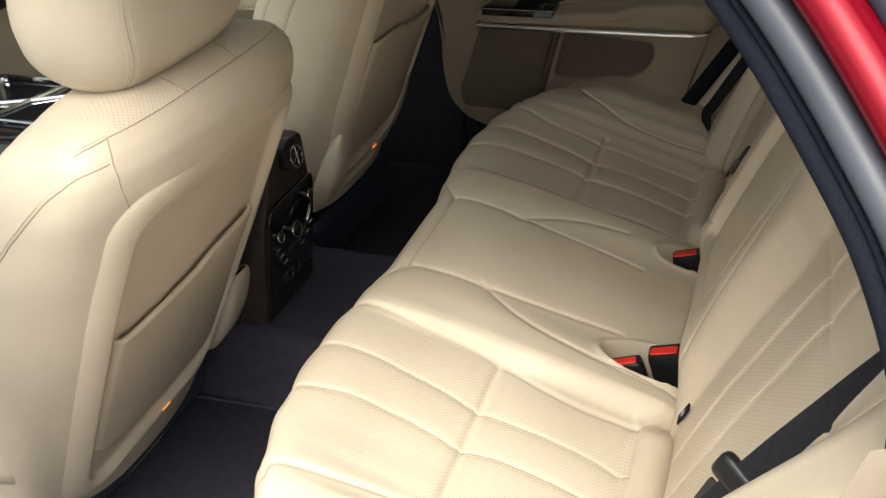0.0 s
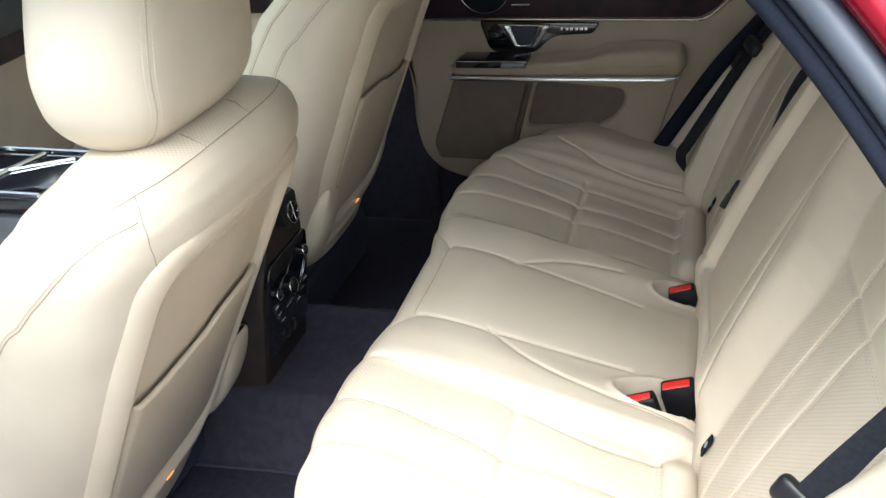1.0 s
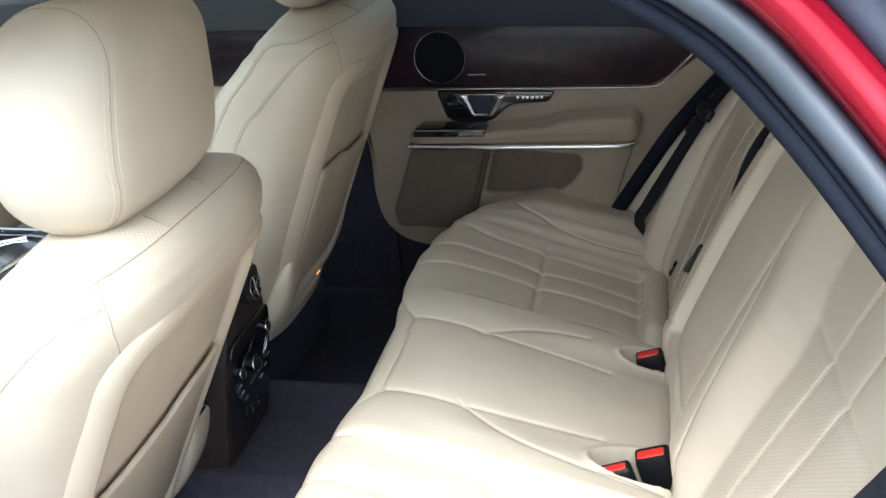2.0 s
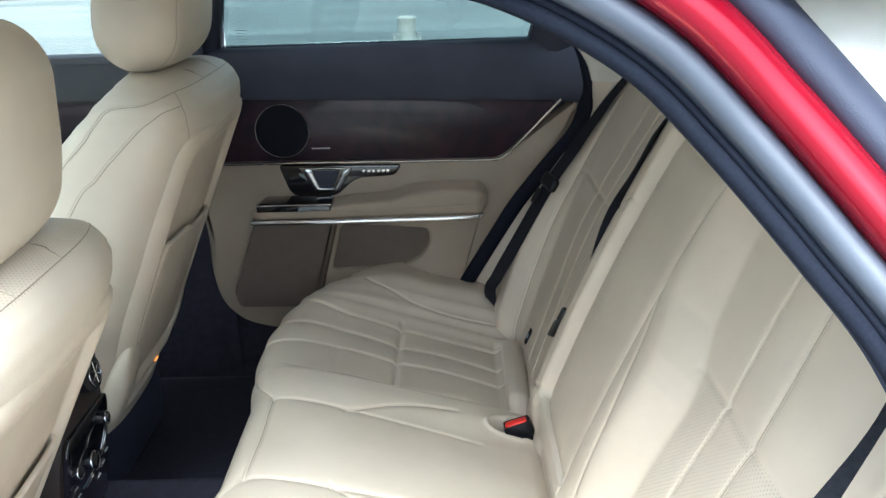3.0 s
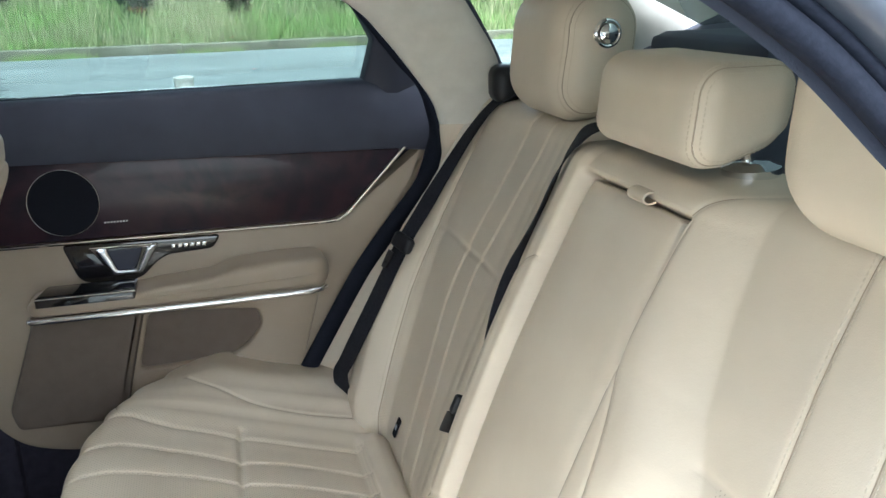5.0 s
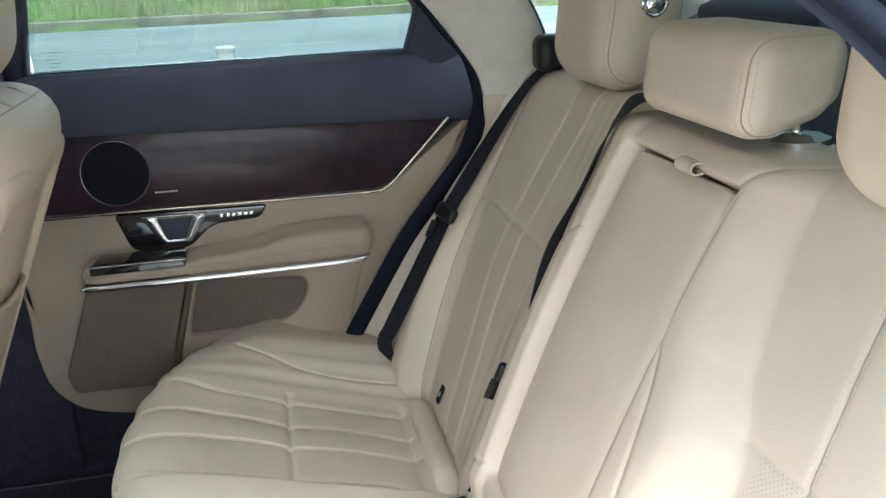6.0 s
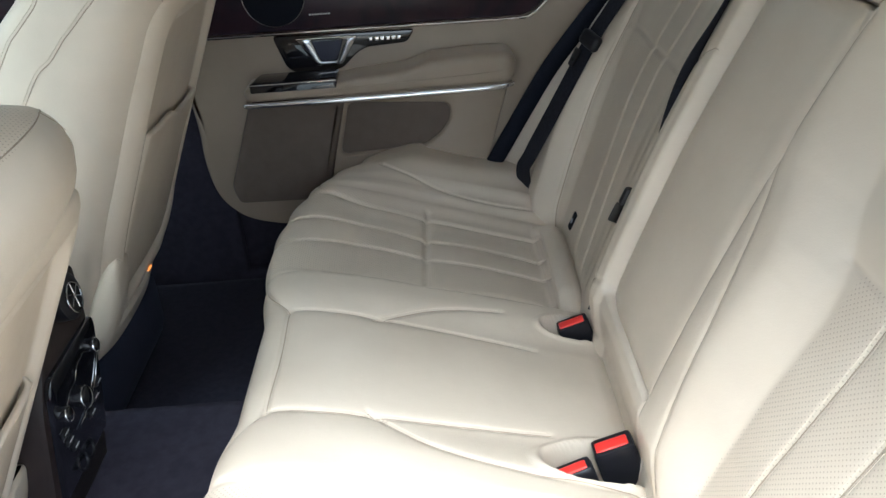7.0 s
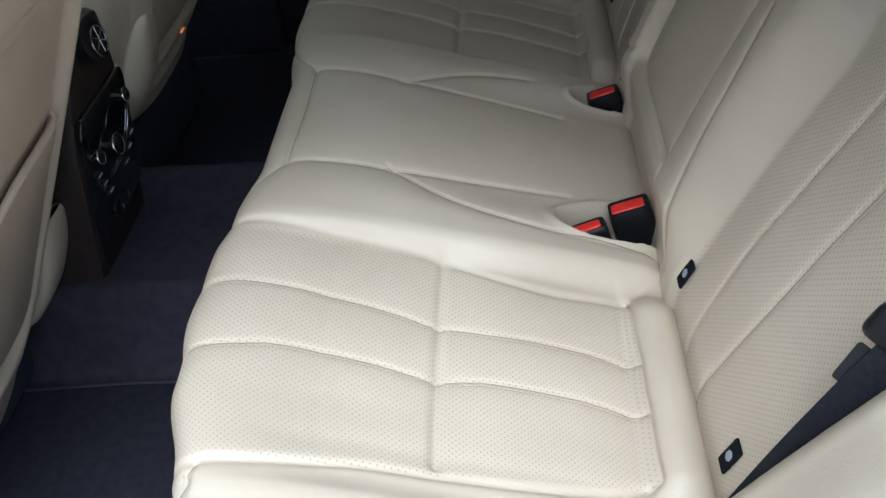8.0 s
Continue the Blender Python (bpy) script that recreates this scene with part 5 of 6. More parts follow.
def front_door():
    door = empty("front_door", (-0.75, 0.75, 0.4), "closed front door with cream trim, burl veneer and clear window", "car door")
    sh = Matrix.Translation(-door.location)
    add = lambda name, bm, mat, label="", parent=door: part(name, moved(bm, sh), mat, parent, label)
    add("trim_panel", slab(round_poly([(-1.35, 0.40), (-0.40, 0.40), (-0.40, 0.86), (-1.35, 0.86)], 0.03, 4), 0.758, 0.04, flat_at(), 0.008), M_SHELL, "cream moulded door trim")
    add("armrest", rounded_shift(rounded_box((0.62, 0.08, 0.06), 0.028, 10), (-0.80, 0.735, 0.735)), M_LEATHER, "cream leather armrest")
    add("armrest_seam", tube([(-1.1, 0.70, 0.715), (-0.5, 0.70, 0.715)], 0.003, 6), M_SHELL)
    add("veneer_panel", slab(round_poly([(-1.35, 0.852), (-0.41, 0.852), (-0.405, 0.985), (-1.35, 0.985)], 0.008, 3), 0.752, 0.02, flat_at(), 0.004), M_BURL, "polished red-brown burl veneer")
    add("bright_strip", tube([(-1.35, 0.750, 0.850), (-0.41, 0.750, 0.850)], 0.0035, 8), M_CHROME, "chrome edging")
    add("bright_end", tube([(-0.402, 0.752, 0.86), (-0.398, 0.752, 1.0)], 0.004, 8), M_CHROME)
    add("upper_trim", slab(round_poly([(-1.35, 0.978), (-0.372, 0.978), (-0.255, 1.075), (-1.35, 1.075)], 0.012, 3), 0.738, 0.06, lambda a, b, d: (a, d + 0.3 * max(b - 1.03, 0), b), 0.014), M_SLATE, "dark grey soft upper trim")
    pane = add("window_pane", slab([(-1.30, 1.06), (-0.25, 1.06), (-0.23, 1.33), (-0.95, 1.33)], 0.012, 0.004, glazed, 0.0005), M_CLEAR, "clear side glass")
    pane.visible_shadow = False
    add("window_header", tube([(-1.30, belt_y(1.07), 1.08), (-0.95, belt_y(1.31), 1.32), (-0.20, belt_y(1.31), 1.325)], 0.014, 10), M_BLACK, "black window frame")
    add("outer_skin", slab(round_poly([(-1.5, 0.20), (-0.32, 0.20), (-0.32, 1.065), (-1.5, 1.065)], 0.02, 3), 0.83, 0.05, flat_at(), 0.01), M_PAINT, "red painted outer skin")


def rounded_shift(bm, at):
    return moved(bm, Matrix.Translation(at))


M_SLATE = noisy(material("slate_soft_trim", (0.06, 0.065, 0.08), 0.55), (0.055, 0.06, 0.072), (0.07, 0.075, 0.09), 9, bump=0.25, bump_scale=700)
front_door()


# ---- car body ----
def shell_body():
    body = empty("car_body", (0, 0, 0.2), "red saloon car body with its rear doorway open", "car", kind="structure")
    sh = Matrix.Translation(-body.location)
    add = lambda name, bm, mat, label="", parent=body: part(name, moved(bm, sh), mat, parent, label)

    # doorway: one line round it, the section carried along
    way = [(-1.25, 0.58, 1.275), (-0.6, 0.575, 1.322), (-0.1, 0.575, 1.316), (0.15, 0.577, 1.297), (0.29, 0.576, 1.280), (0.36, 0.575, 1.262), (0.435, 0.578, 1.219), (0.489, 0.591, 1.166), (0.543, 0.627, 1.102), (0.585, 0.668, 1.045), (0.615, 0.70, 0.97), (0.612, 0.73, 0.90), (0.57, 0.75, 0.82), (0.49, 0.76, 0.72), (0.41, 0.765, 0.61), (0.35, 0.77, 0.50), (0.28, 0.775, 0.38), (0.16, 0.78, 0.33), (-0.2, 0.78, 0.325), (-1.25, 0.78, 0.325)]
    line = np.array(smooth_line(way, 8))
    tang = np.gradient(line, axis=0)
    out = np.stack([-tang[:, 2], np.zeros(len(line)), tang[:, 0]], -1)
    out /= np.linalg.norm(out, axis=1, keepdims=True)

    def sweep(name, section, mat, g, label="", parent=body, first=0, last=None):
        """g: 1 on the far side, -1 on the open side. section: (out of the opening, outboard)."""
        l, o = line[first:last], out[first:last]
        p = np.array([[(a + u * b) for u, v in section] for a, b in zip(l, o)])
        for k, (u, v) in enumerate(section):
            p[:, k, 1] += v
        p[..., 1] *= g
        p = p - np.array(body.location)
        f = grid_faces(p.shape[0], p.shape[1])
        return mesh_ob(name, p.reshape(-1, 3), f if g > 0 else f[:, ::-1], mat, parent, label=label)

    def arc(u, v, r, a0, a1, n=10):
        return [(u + r * math.cos(radians(q)), v + r * math.sin(radians(q))) for q in np.linspace(a0, a1, n)]

    # the far door's seal band keeps a line of its own
    band = [(0.25, 0.735, 0.36), (0.30, 0.735, 0.45), (0.350, 0.735, 0.532), (0.410, 0.735, 0.632), (0.466, 0.735, 0.722), (0.510, 0.735, 0.780), (0.552, 0.733, 0.832), (0.596, 0.730, 0.888), (0.616, 0.727, 0.94), (0.620, 0.720, 0.99), (0.614, 0.712, 1.04), (0.596, 0.703, 1.088), (0.555, 0.69, 1.135), (0.505, 0.665, 1.195), (0.45, 0.635, 1.255), (0.38, 0.60, 1.30), (0.2, 0.59, 1.325), (-0.3, 0.585, 1.33)]
    add("door_seal_band", tube(smooth_line(band, 6), 0.0100, 14, flat=1.7), M_RUBBER, "wide black inner door seal")
    for g in (-1,):
        sweep("door_seal", arc(0.0065, 0.003, 0.0065, -180, 180, 18), M_RUBBER, g, "black flocked door seal")
        sweep("seal_foot", [(0.004, -0.012), (0.010, -0.004), (0.0125, 0.006), (0.0155, 0.0095), (0.0185, 0.006), (0.020, -0.002), (0.026, -0.006)], M_RUBBER, g)
        sweep("aperture_trim", [(0.017, 0.002), (0.019, 0.008)] + arc(0.030, 0.010, 0.0105, 175, 20, 12) + [(0.043, 0.006), (0.044, -0.002)], M_FLANGE, g, "satin grey doorway trim")
        end = 85
        sweep("aperture_flange", [(0.0, -0.012), (0.02, -0.006), (0.05, -0.012), (0.10, -0.03)], M_BLACK, g, "dark inner flange")
        sweep("body_side", [(0.042, 0.002), (0.0435, 0.014), (0.047, 0.024), (0.053, 0.029), (0.060, 0.029), (0.068, 0.024), (0.0745, 0.016), (0.077, 0.006)], M_PAINT, g, "red painted body edge")
        sweep("roof_gasket", [(0.075, 0.006), (0.079, 0.014), (0.087, 0.016), (0.097, 0.010), (0.104, -0.002), (0.108, -0.012)], M_BLACK, g, "black roof gasket", last=end)
    # inner trim behind the doorway of the open side and far pillar
    front = [(0.33, 0.575, 1.29), (0.45, 0.595, 1.225), (0.51, 0.62, 1.17), (0.57, 0.65, 1.09), (0.615, 0.675, 1.0), (0.63, 0.705, 0.93)]
    rear = [(0.50, 0.53, 1.335), (0.60, 0.57, 1.27), (0.67, 0.605, 1.185), (0.712, 0.63, 1.125), (0.737, 0.645, 1.06), (0.75, 0.66, 0.98)]
    a, b = np.array(smooth_line(front, 6)), np.array(smooth_line(rear, 6))
    for g in (-1, 1):
        rows = []
        if g > 0:
            a = np.array(smooth_line([(0.33, 0.575, 1.29), (0.45, 0.60, 1.225), (0.51, 0.635, 1.17), (0.578, 0.680, 1.09), (0.610, 0.703, 1.045), (0.622, 0.707, 1.008)], 6))
            b = np.array(smooth_line([(0.50, 0.53, 1.335), (0.60, 0.575, 1.27), (0.67, 0.615, 1.185), (0.712, 0.652, 1.125), (0.737, 0.688, 1.06), (0.745, 0.700, 1.008)], 6))
        for k in np.linspace(0, 1, 9):
            q = a * (1 - k) + b * k
            q[:, 1] -= 0.012 * math.sin(math.pi * k)
            rows.append(q)
        p = np.array(rows) - np.array([-0.035 if g < 0 else 0.0, 0.032, 0])
        outer_p = p + np.array([0, 0.016, 0])
        both = np.concatenate([p, outer_p[::-1]])
        both[..., 1] *= g
        tagged(mesh_ob("pillar_trim", (both - np.array(body.location)).reshape(-1, 3), grid_faces(both.shape[0], both.shape[1], True), M_HEADLINER, body), label="pale fabric-covered rear pillar trim")
        lower = [[(0.60, 0.755, 0.985), (0.67, 0.72, 0.985), (0.76, 0.69, 0.985)], [(0.56, 0.765, 0.85), (0.64, 0.735, 0.85), (0.76, 0.70, 0.85)], [(0.44, 0.775, 0.68), (0.52, 0.75, 0.68), (0.70, 0.72, 0.68)], [(0.34, 0.78, 0.47), (0.42, 0.76, 0.47), (0.60, 0.74, 0.47)], [(0.30, 0.78, 0.30), (0.40, 0.76, 0.30), (0.60, 0.74, 0.30)]]
        if g > 0:
            lower = [[(0.620, 0.715, 1.016), (0.660, 0.700, 1.016), (0.76, 0.66, 1.016)], [(0.612, 0.732, 0.93), (0.655, 0.716, 0.93), (0.76, 0.68, 0.93)], [(0.555, 0.746, 0.85), (0.61, 0.722, 0.85), (0.74, 0.68, 0.85)], [(0.44, 0.750, 0.68), (0.50, 0.722, 0.68), (0.66, 0.68, 0.68)], [(0.355, 0.752, 0.51), (0.41, 0.722, 0.51), (0.58, 0.68, 0.51)], [(0.30, 0.752, 0.38), (0.36, 0.722, 0.38), (0.52, 0.68, 0.38)]]
        q = np.array([smooth_line(r, 4) for r in lower])
        q = np.array([smooth_line([tuple(c) for c in q[:, k]], 5) for k in range(q.shape[1])])
        q[..., 1] *= g
        mesh_ob("corner_trim", (q - np.array(body.location)).reshape(-1, 3), grid_faces(q.shape[0], q.shape[1]), M_LEATHER, body, label="cream corner trim beside the bench")
    # roof: headliner inside, dark glass outside; its unseen front opening added for light
    xs, ys = np.linspace(-1.0, 0.80, 18), np.linspace(-0.60, 0.60, 15)
    x, y = np.meshgrid(xs, ys, indexing="ij")
    z = 1.365 - 0.075 * (y / 0.6) ** 4 - 0.035 * np.clip((x - 0.2) / 0.5, 0, 1) ** 2 - 0.04 * np.clip((-x - 0.5) / 0.5, 0, 1) ** 2
    p = np.stack([x, y, z], -1) - np.array(body.location)
    lining = grid_faces(18, 15)[:, ::-1]
    mid = p.reshape(-1, 3)[lining].mean(axis=1)
    lining = lining[~((mid[:, 0] > -0.85) & (mid[:, 0] < -0.22) & (np.abs(mid[:, 1]) < 0.42))]
    tagged(mesh_ob("headliner", p.reshape(-1, 3), lining, M_HEADLINER, body), label="pale fabric headliner with an unseen front opening added to let daylight in")
    xs, ys = np.linspace(-1.05, 0.84, 27), np.linspace(-0.645, 0.645, 31)
    x, y = np.meshgrid(xs, ys, indexing="ij")
    z = 1.435 - 0.055 * np.abs(y / 0.645) ** 3.5 - 0.05 * np.clip((x - 0.0) / 0.95, 0, 1) ** 2 - 0.05 * np.clip((-x - 0.5) / 0.5, 0, 1) ** 2
    p = np.stack([x, y, z], -1) - np.array(body.location)
    cover = grid_faces(27, 31)
    mid = p.reshape(-1, 3)[cover].mean(axis=1)
    clear = (mid[:, 0] > -0.88) & (mid[:, 0] < -0.20) & (np.abs(mid[:, 1]) < 0.45)
    mesh_ob("roof", p.reshape(-1, 3), cover, [M_GLOSS, M_GLASS], body, ids=clear.astype(int), label="dark roof with an unseen tinted glass front panel added to light the front")
    # rear glass, quarter panes and shelf
    us, ws = np.linspace(-1, 1, 25), np.linspace(0, 1, 12)
    p = np.array([[(0.80 + 0.50 * w - 0.04 * abs(u) ** 3, u * (0.58 + 0.04 * w), 1.352 - 0.20 * w - 0.035 * abs(u) ** 3 - 0.03 * w * w) for w in ws] for u in us]) - np.array(body.location)
    g = mesh_ob("rear_window", p.reshape(-1, 3), grid_faces(25, 12), M_GLASS_DARK, body, label="dark tinted rear window")
    for s in (-1, 1):
        q = np.array([[(0.60, s * 0.625, 1.30), (0.70, s * 0.664, 1.17), (0.75, s * 0.675, 1.045)], [(0.78, s * 0.635, 1.27), (0.85, s * 0.66, 1.16), (0.92, s * 0.672, 1.045)], [(1.25, s * 0.64, 1.12), (1.27, s * 0.65, 1.08), (1.28, s * 0.66, 1.045)]]) - np.array(body.location)
        g = mesh_ob("quarter_window", q.reshape(-1, 3), grid_faces(3, 3), M_GLASS, body, label="tinted quarter glass")
        add("quarter_frame", tube(smooth_line([(0.62, s * 0.62, 1.285), (0.69, s * 0.652, 1.18), (0.728, s * 0.664, 1.11), (0.745, s * 0.668, 1.05), (0.80, s * 0.668, 1.035), (1.28, s * 0.655, 1.04)], 5), 0.008, 8), M_BLACK, "black quarter glass seal")
        add("rear_flank", slab(round_poly([(0.55, 0.25), (1.9, 0.35), (1.9, 0.95), (1.3, 1.045), (0.62, 1.045), (0.66, 0.95), (0.62, 0.85), (0.45, 0.62)], 0.02, 3), 0.80 * 1, 0.05, (lambda s: lambda a, b, d: (a, s * d, b))(s), 0.01), M_PAINT, "red painted rear flank")
        add("rear_pillar_trim", slab(round_poly([(0.87, 1.10), (1.34, 1.12), (1.30, 1.19), (0.98, 1.345), (0.70, 1.36), (0.74, 1.30), (0.82, 1.235)], 0.02, 4), 0.0, 0.02, (lambda s: lambda a, b, d: (a, s * (0.648 - 0.28 * max(b - 1.10, 0) + d), b))(s), 0.01), M_HEADLINER, "pale fabric rear pillar trim")
        add("belt_ledge", slab([(0.77, 0.655), (1.30, 0.655), (1.30, 0.84), (0.77, 0.84)], 0.0, 0.03, (lambda s: lambda a, b, d: (a, s * b, 1.045 - d))(s), 0.006), M_BLACK, "black ledge under the quarter glass")
    add("parcel_shelf", slab(round_poly([(0.76, -0.66), (1.36, -0.66), (1.36, 0.66), (0.76, 0.66)], 0.03, 4), 0.0, 0.03, lambda a, b, d: (a, b, 1.030 - d + 0.40 * (a - 0.76)), 0.01), M_BLACK, "dark fabric parcel shelf")
    add("shelf_speaker", moved(rounded_box((0.22, 0.34, 0.05), 0.022, 8), Matrix.Translation((1.05, 0.34, 1.142))), M_BLACK, "raised dark speaker housing on the parcel shelf")
    add("shelf_speaker", moved(rounded_box((0.22, 0.34, 0.05), 0.022, 8), Matrix.Translation((1.05, -0.34, 1.142))), M_BLACK, "raised dark speaker housing on the parcel shelf")
    for s in (-1, 1):
        add("belt_guide", moved(rounded_box((0.055, 0.06, 0.066), 0.02, 6), Matrix.Translation((0.722, s * 0.605, 1.083))), M_PLASTIC, "black belt guide on the shelf edge")
    add("boot_lid", slab(round_poly([(1.3, -0.72), (1.92, -0.66), (1.92, 0.66), (1.3, 0.72)], 0.06, 5), 0.0, 0.04, lambda a, b, d: (a, b, 1.045 - d - 0.06 * (a - 1.3)), 0.02), M_PAINT, "red boot lid")
    add("rear_bulkhead", slab([(-0.74, 0.30), (0.74, 0.30), (0.74, 1.03), (-0.74, 1.03)], 0.0, 0.03, lambda a, b, d: (0.80 + d, a, b), 0.004), M_BLACK, "dark panel behind the bench")
    # floor
    xs, ys = np.linspace(-1.35, 0.5, 75), np.linspace(-0.79, 0.79, 101)
    x, y = np.meshgrid(xs, ys, indexing="ij")
    hump = np.clip((0.20 - np.abs(y)) / 0.06, 0, 1)
    hump = hump * hump * (3 - 2 * hump)
    z = 0.285 + 0.14 * hump * np.clip((0.25 - x) / 0.2, 0.3, 1)
    z = z + 0.002 * np.random.default_rng(2).normal(size=z.shape) * 0.5
    p = np.stack([x, y, z], -1) - np.array(body.location)
    tagged(mesh_ob("floor_carpet", p.reshape(-1, 3), grid_faces(75, 101), M_CARPET, body), label="near-black fitted carpet over the floor tunnel")
    add("floor_pan", slab([(-1.4, -0.79), (1.9, -0.79), (1.9, 0.79), (-1.4, 0.79)], 0.0, 0.06, lambda a, b, d: (a, b, 0.265 - d), 0.004), M_BLACK, "dark floor pan")
    for s in (-1, 1):
        add("sill", slab(round_poly([(-1.4, 0.20), (0.34, 0.20), (0.36, 0.31), (-1.4, 0.31)], 0.02, 3), 0.775, 0.09, (lambda s: lambda a, b, d: (a, s * d, b))(s), 0.015), M_PAINT if s < 0 else M_CARPET, "door sill")
        add("centre_pillar", slab(round_poly([(-0.44, 0.30), (-0.24, 0.30), (-0.225, 0.90), (-0.175, 1.07), (-0.125, 1.30), (-0.185, 1.33), (-0.24, 1.07), (-0.40, 0.90)], 0.012, 3), 0.0, 0.05, (lambda s: lambda a, b, d: (a, s * (belt_y(b) - 0.025 + d - (0.0 if b > 1.0 else 0.0)), b))(s), 0.01), M_BLACK, "black centre pillar")
        add("windscreen_pillar", tube([(-1.45, s * 0.74, 1.04), (-1.1, s * 0.66, 1.22), (-0.8, s * 0.60, 1.33)], 0.035, 10), M_HEADLINER, "pale windscreen pillar")
        if s > 0:
            add("kick_panel", slab([(-0.6, 0.27), (0.5, 0.27), (0.5, 0.60), (-0.6, 0.60)], 0.795, 0.02, flat_at(), 0.004), M_CARPET, "dark lower side panel")
            add("centre_pillar_foot", slab(round_poly([(-0.46, 0.28), (-0.20, 0.28), (-0.20, 0.86), (-0.30, 1.0), (-0.42, 1.0)], 0.03, 3), 0.772, 0.03, flat_at(), 0.01), M_CARPET, "dark lower centre pillar")
    add("windscreen", slab([(-0.62, -0.66), (0.62, -0.66), (0.56, 0.0), (-0.56, 0.0)], 0.0, 0.004, lambda a, b, d: (-0.98 + b * 0.72 - d, a, 1.37 + b * 0.46), 0.0005), M_CLEAR, "clear windscreen").visible_shadow = False
    # dashboard
    dash = empty("dashboard", (-1.3, 0, 0.5), "dark dashboard with cream lower half and burl band", "dashboard")
    ds = Matrix.Translation(-dash.location)
    part("dash_top", moved(rounded_box((0.46, 1.44, 0.22), 0.08, 10), ds @ Matrix.Translation((-1.36, 0, 0.95))), M_SLATE, dash, "slate grey soft dashboard top")
    part("dash_lower", moved(rounded_box((0.36, 1.42, 0.40), 0.07, 10), ds @ Matrix.Translation((-1.36, 0, 0.68))), M_LEATHER, dash, "cream lower dashboard")
    part("dash_band", moved(rounded_box((0.03, 1.38, 0.09), 0.012, 5), ds @ Matrix.Translation((-1.165, 0, 0.85))), M_BURL, dash, "burl veneer band")
    part("steering_wheel", moved(ring(0.18, 0.016, 48, 10), ds @ Matrix.Translation((-0.98, -0.375, 0.88)) @ Matrix.Rotation(radians(66), 4, "Y")), M_BLACK, dash, "dark leather steering wheel rim")
    part("wheel_hub", moved(rounded_box((0.05, 0.15, 0.12), 0.02, 6), ds @ Matrix.Translation((-1.0, -0.375, 0.87))), M_BLACK, dash)
    part("column", moved(tube([(-1.25, -0.375, 0.80), (-1.0, -0.375, 0.87)], 0.03, 12), ds), M_BLACK, dash)


shell_body()


# ---- centre console ----
def console():
    con = empty("centre_console", (-0.35, -0.035, 0.40), "dark centre console with rear climate panel and chrome knobs", "console")
    sh = Matrix.Translation(-con.location)
    add = lambda name, bm, mat, label="", parent=con: part(name, moved(bm, sh), mat, parent, label)
    yc = -0.035
    # rear face leans back at the foot
    def face(a, b, d):
        return (-0.215 - 0.15 * (0.72 - b) - d, yc + a, b)

    add("tower", slab(round_poly([(-0.092, 0.40), (0.092, 0.40), (0.088, 0.62), (0.052, 0.752), (-0.052, 0.752), (-0.088, 0.62)], 0.02, 4), 0.0, 0.30, face, 0.012), M_BROWN, "dark brown leather console end")
    panel = add("climate_panel", slab(round_poly([(-0.078, 0.475), (0.078, 0.475), (0.078, 0.64), (0.07, 0.66), (-0.07, 0.66), (-0.078, 0.64)], 0.01, 4), -0.006, 0.01, face, 0.003), M_GLOSS, "gloss black rear climate panel")
    tilt = Matrix.Rotation(radians(90 - 8.5), 4, "Y")

    def on(a, b, out):
        return Matrix.Translation(face(a, b, -out)) @ tilt

    add("vent_housing", moved(disc(0.029, 0.02, 40, 0.15), on(-0.004, 0.728, -0.004)), M_PLASTIC, "round black air vent")
    add("vent_ring", moved(ring(0.018, 0.0014, 40), on(-0.004, 0.728, 0.018)), M_DARKCHROME, "chrome vent ring")
    for q in (0, 60, 120):
        add("vent_blade", moved(tube([(-0.016, 0, 0.019), (0.016, 0, 0.019)], 0.0009, 6), on(-0.004, 0.728, 0.0) @ Matrix.Rotation(radians(q), 4, "Z")), M_DARKCHROME)
    for a, b, r in ((-0.006, 0.585, 0.014), (-0.062, 0.602, 0.009), (0.045, 0.628, 0.009)):
        add("dial", moved(disc(r, 0.013, 32, 0.2, 0.001), on(a, b, 0.006)), M_GLOSS, "black dial with chrome rim", panel)
        add("dial_ring", moved(ring(r, 0.0011, 32), on(a, b, 0.017)), M_CHROME, "", panel)
    for a, b in ((-0.06, 0.572), (-0.05, 0.553), (-0.036, 0.533), (0.045, 0.548), (0.058, 0.562), (0.028, 0.535)):
        add("push_button", moved(rounded_box((0.016, 0.009, 0.006), 0.002, 3), on(a, b, 0.006) @ Matrix.Rotation(radians(90), 4, "Z")), M_PLASTIC, "", panel)
        add("button_line", moved(tube([(-0.006, 0, 0.0095), (0.006, 0, 0.0095)], 0.0006, 5), on(a, b, 0.001) @ Matrix.Rotation(radians(90), 4, "Z")), M_WHITE, "", panel)
    curve = [face(a, b, -0.0075) for a, b in smooth_line([(-0.045, 0.60), (-0.03, 0.612), (-0.012, 0.614), (0.0, 0.628), (0.03, 0.632)], 4)]
    add("panel_line", tube(curve, 0.0006, 5), M_DARKCHROME, "", panel)
    curve = [face(a, b, -0.0075) for a, b in smooth_line([(0.064, 0.63), (0.066, 0.60), (0.05, 0.57), (0.02, 0.55), (-0.02, 0.545)], 4)]
    add("panel_line", tube(curve, 0.0006, 5), M_CHROME, "", panel)
    for a in (-0.02, 0.004):
        add("power_socket", moved(ring(0.0125, 0.0022, 28), on(a, 0.495, 0.007)), M_PLASTIC, "", panel)
    # body of the console running forward, with bright-edged switch deck
    add("box", moved(rounded_box((0.40, 0.19, 0.34), 0.03, 8), Matrix.Translation((-0.47, yc, 0.54))), M_BROWN, "dark brown console box")
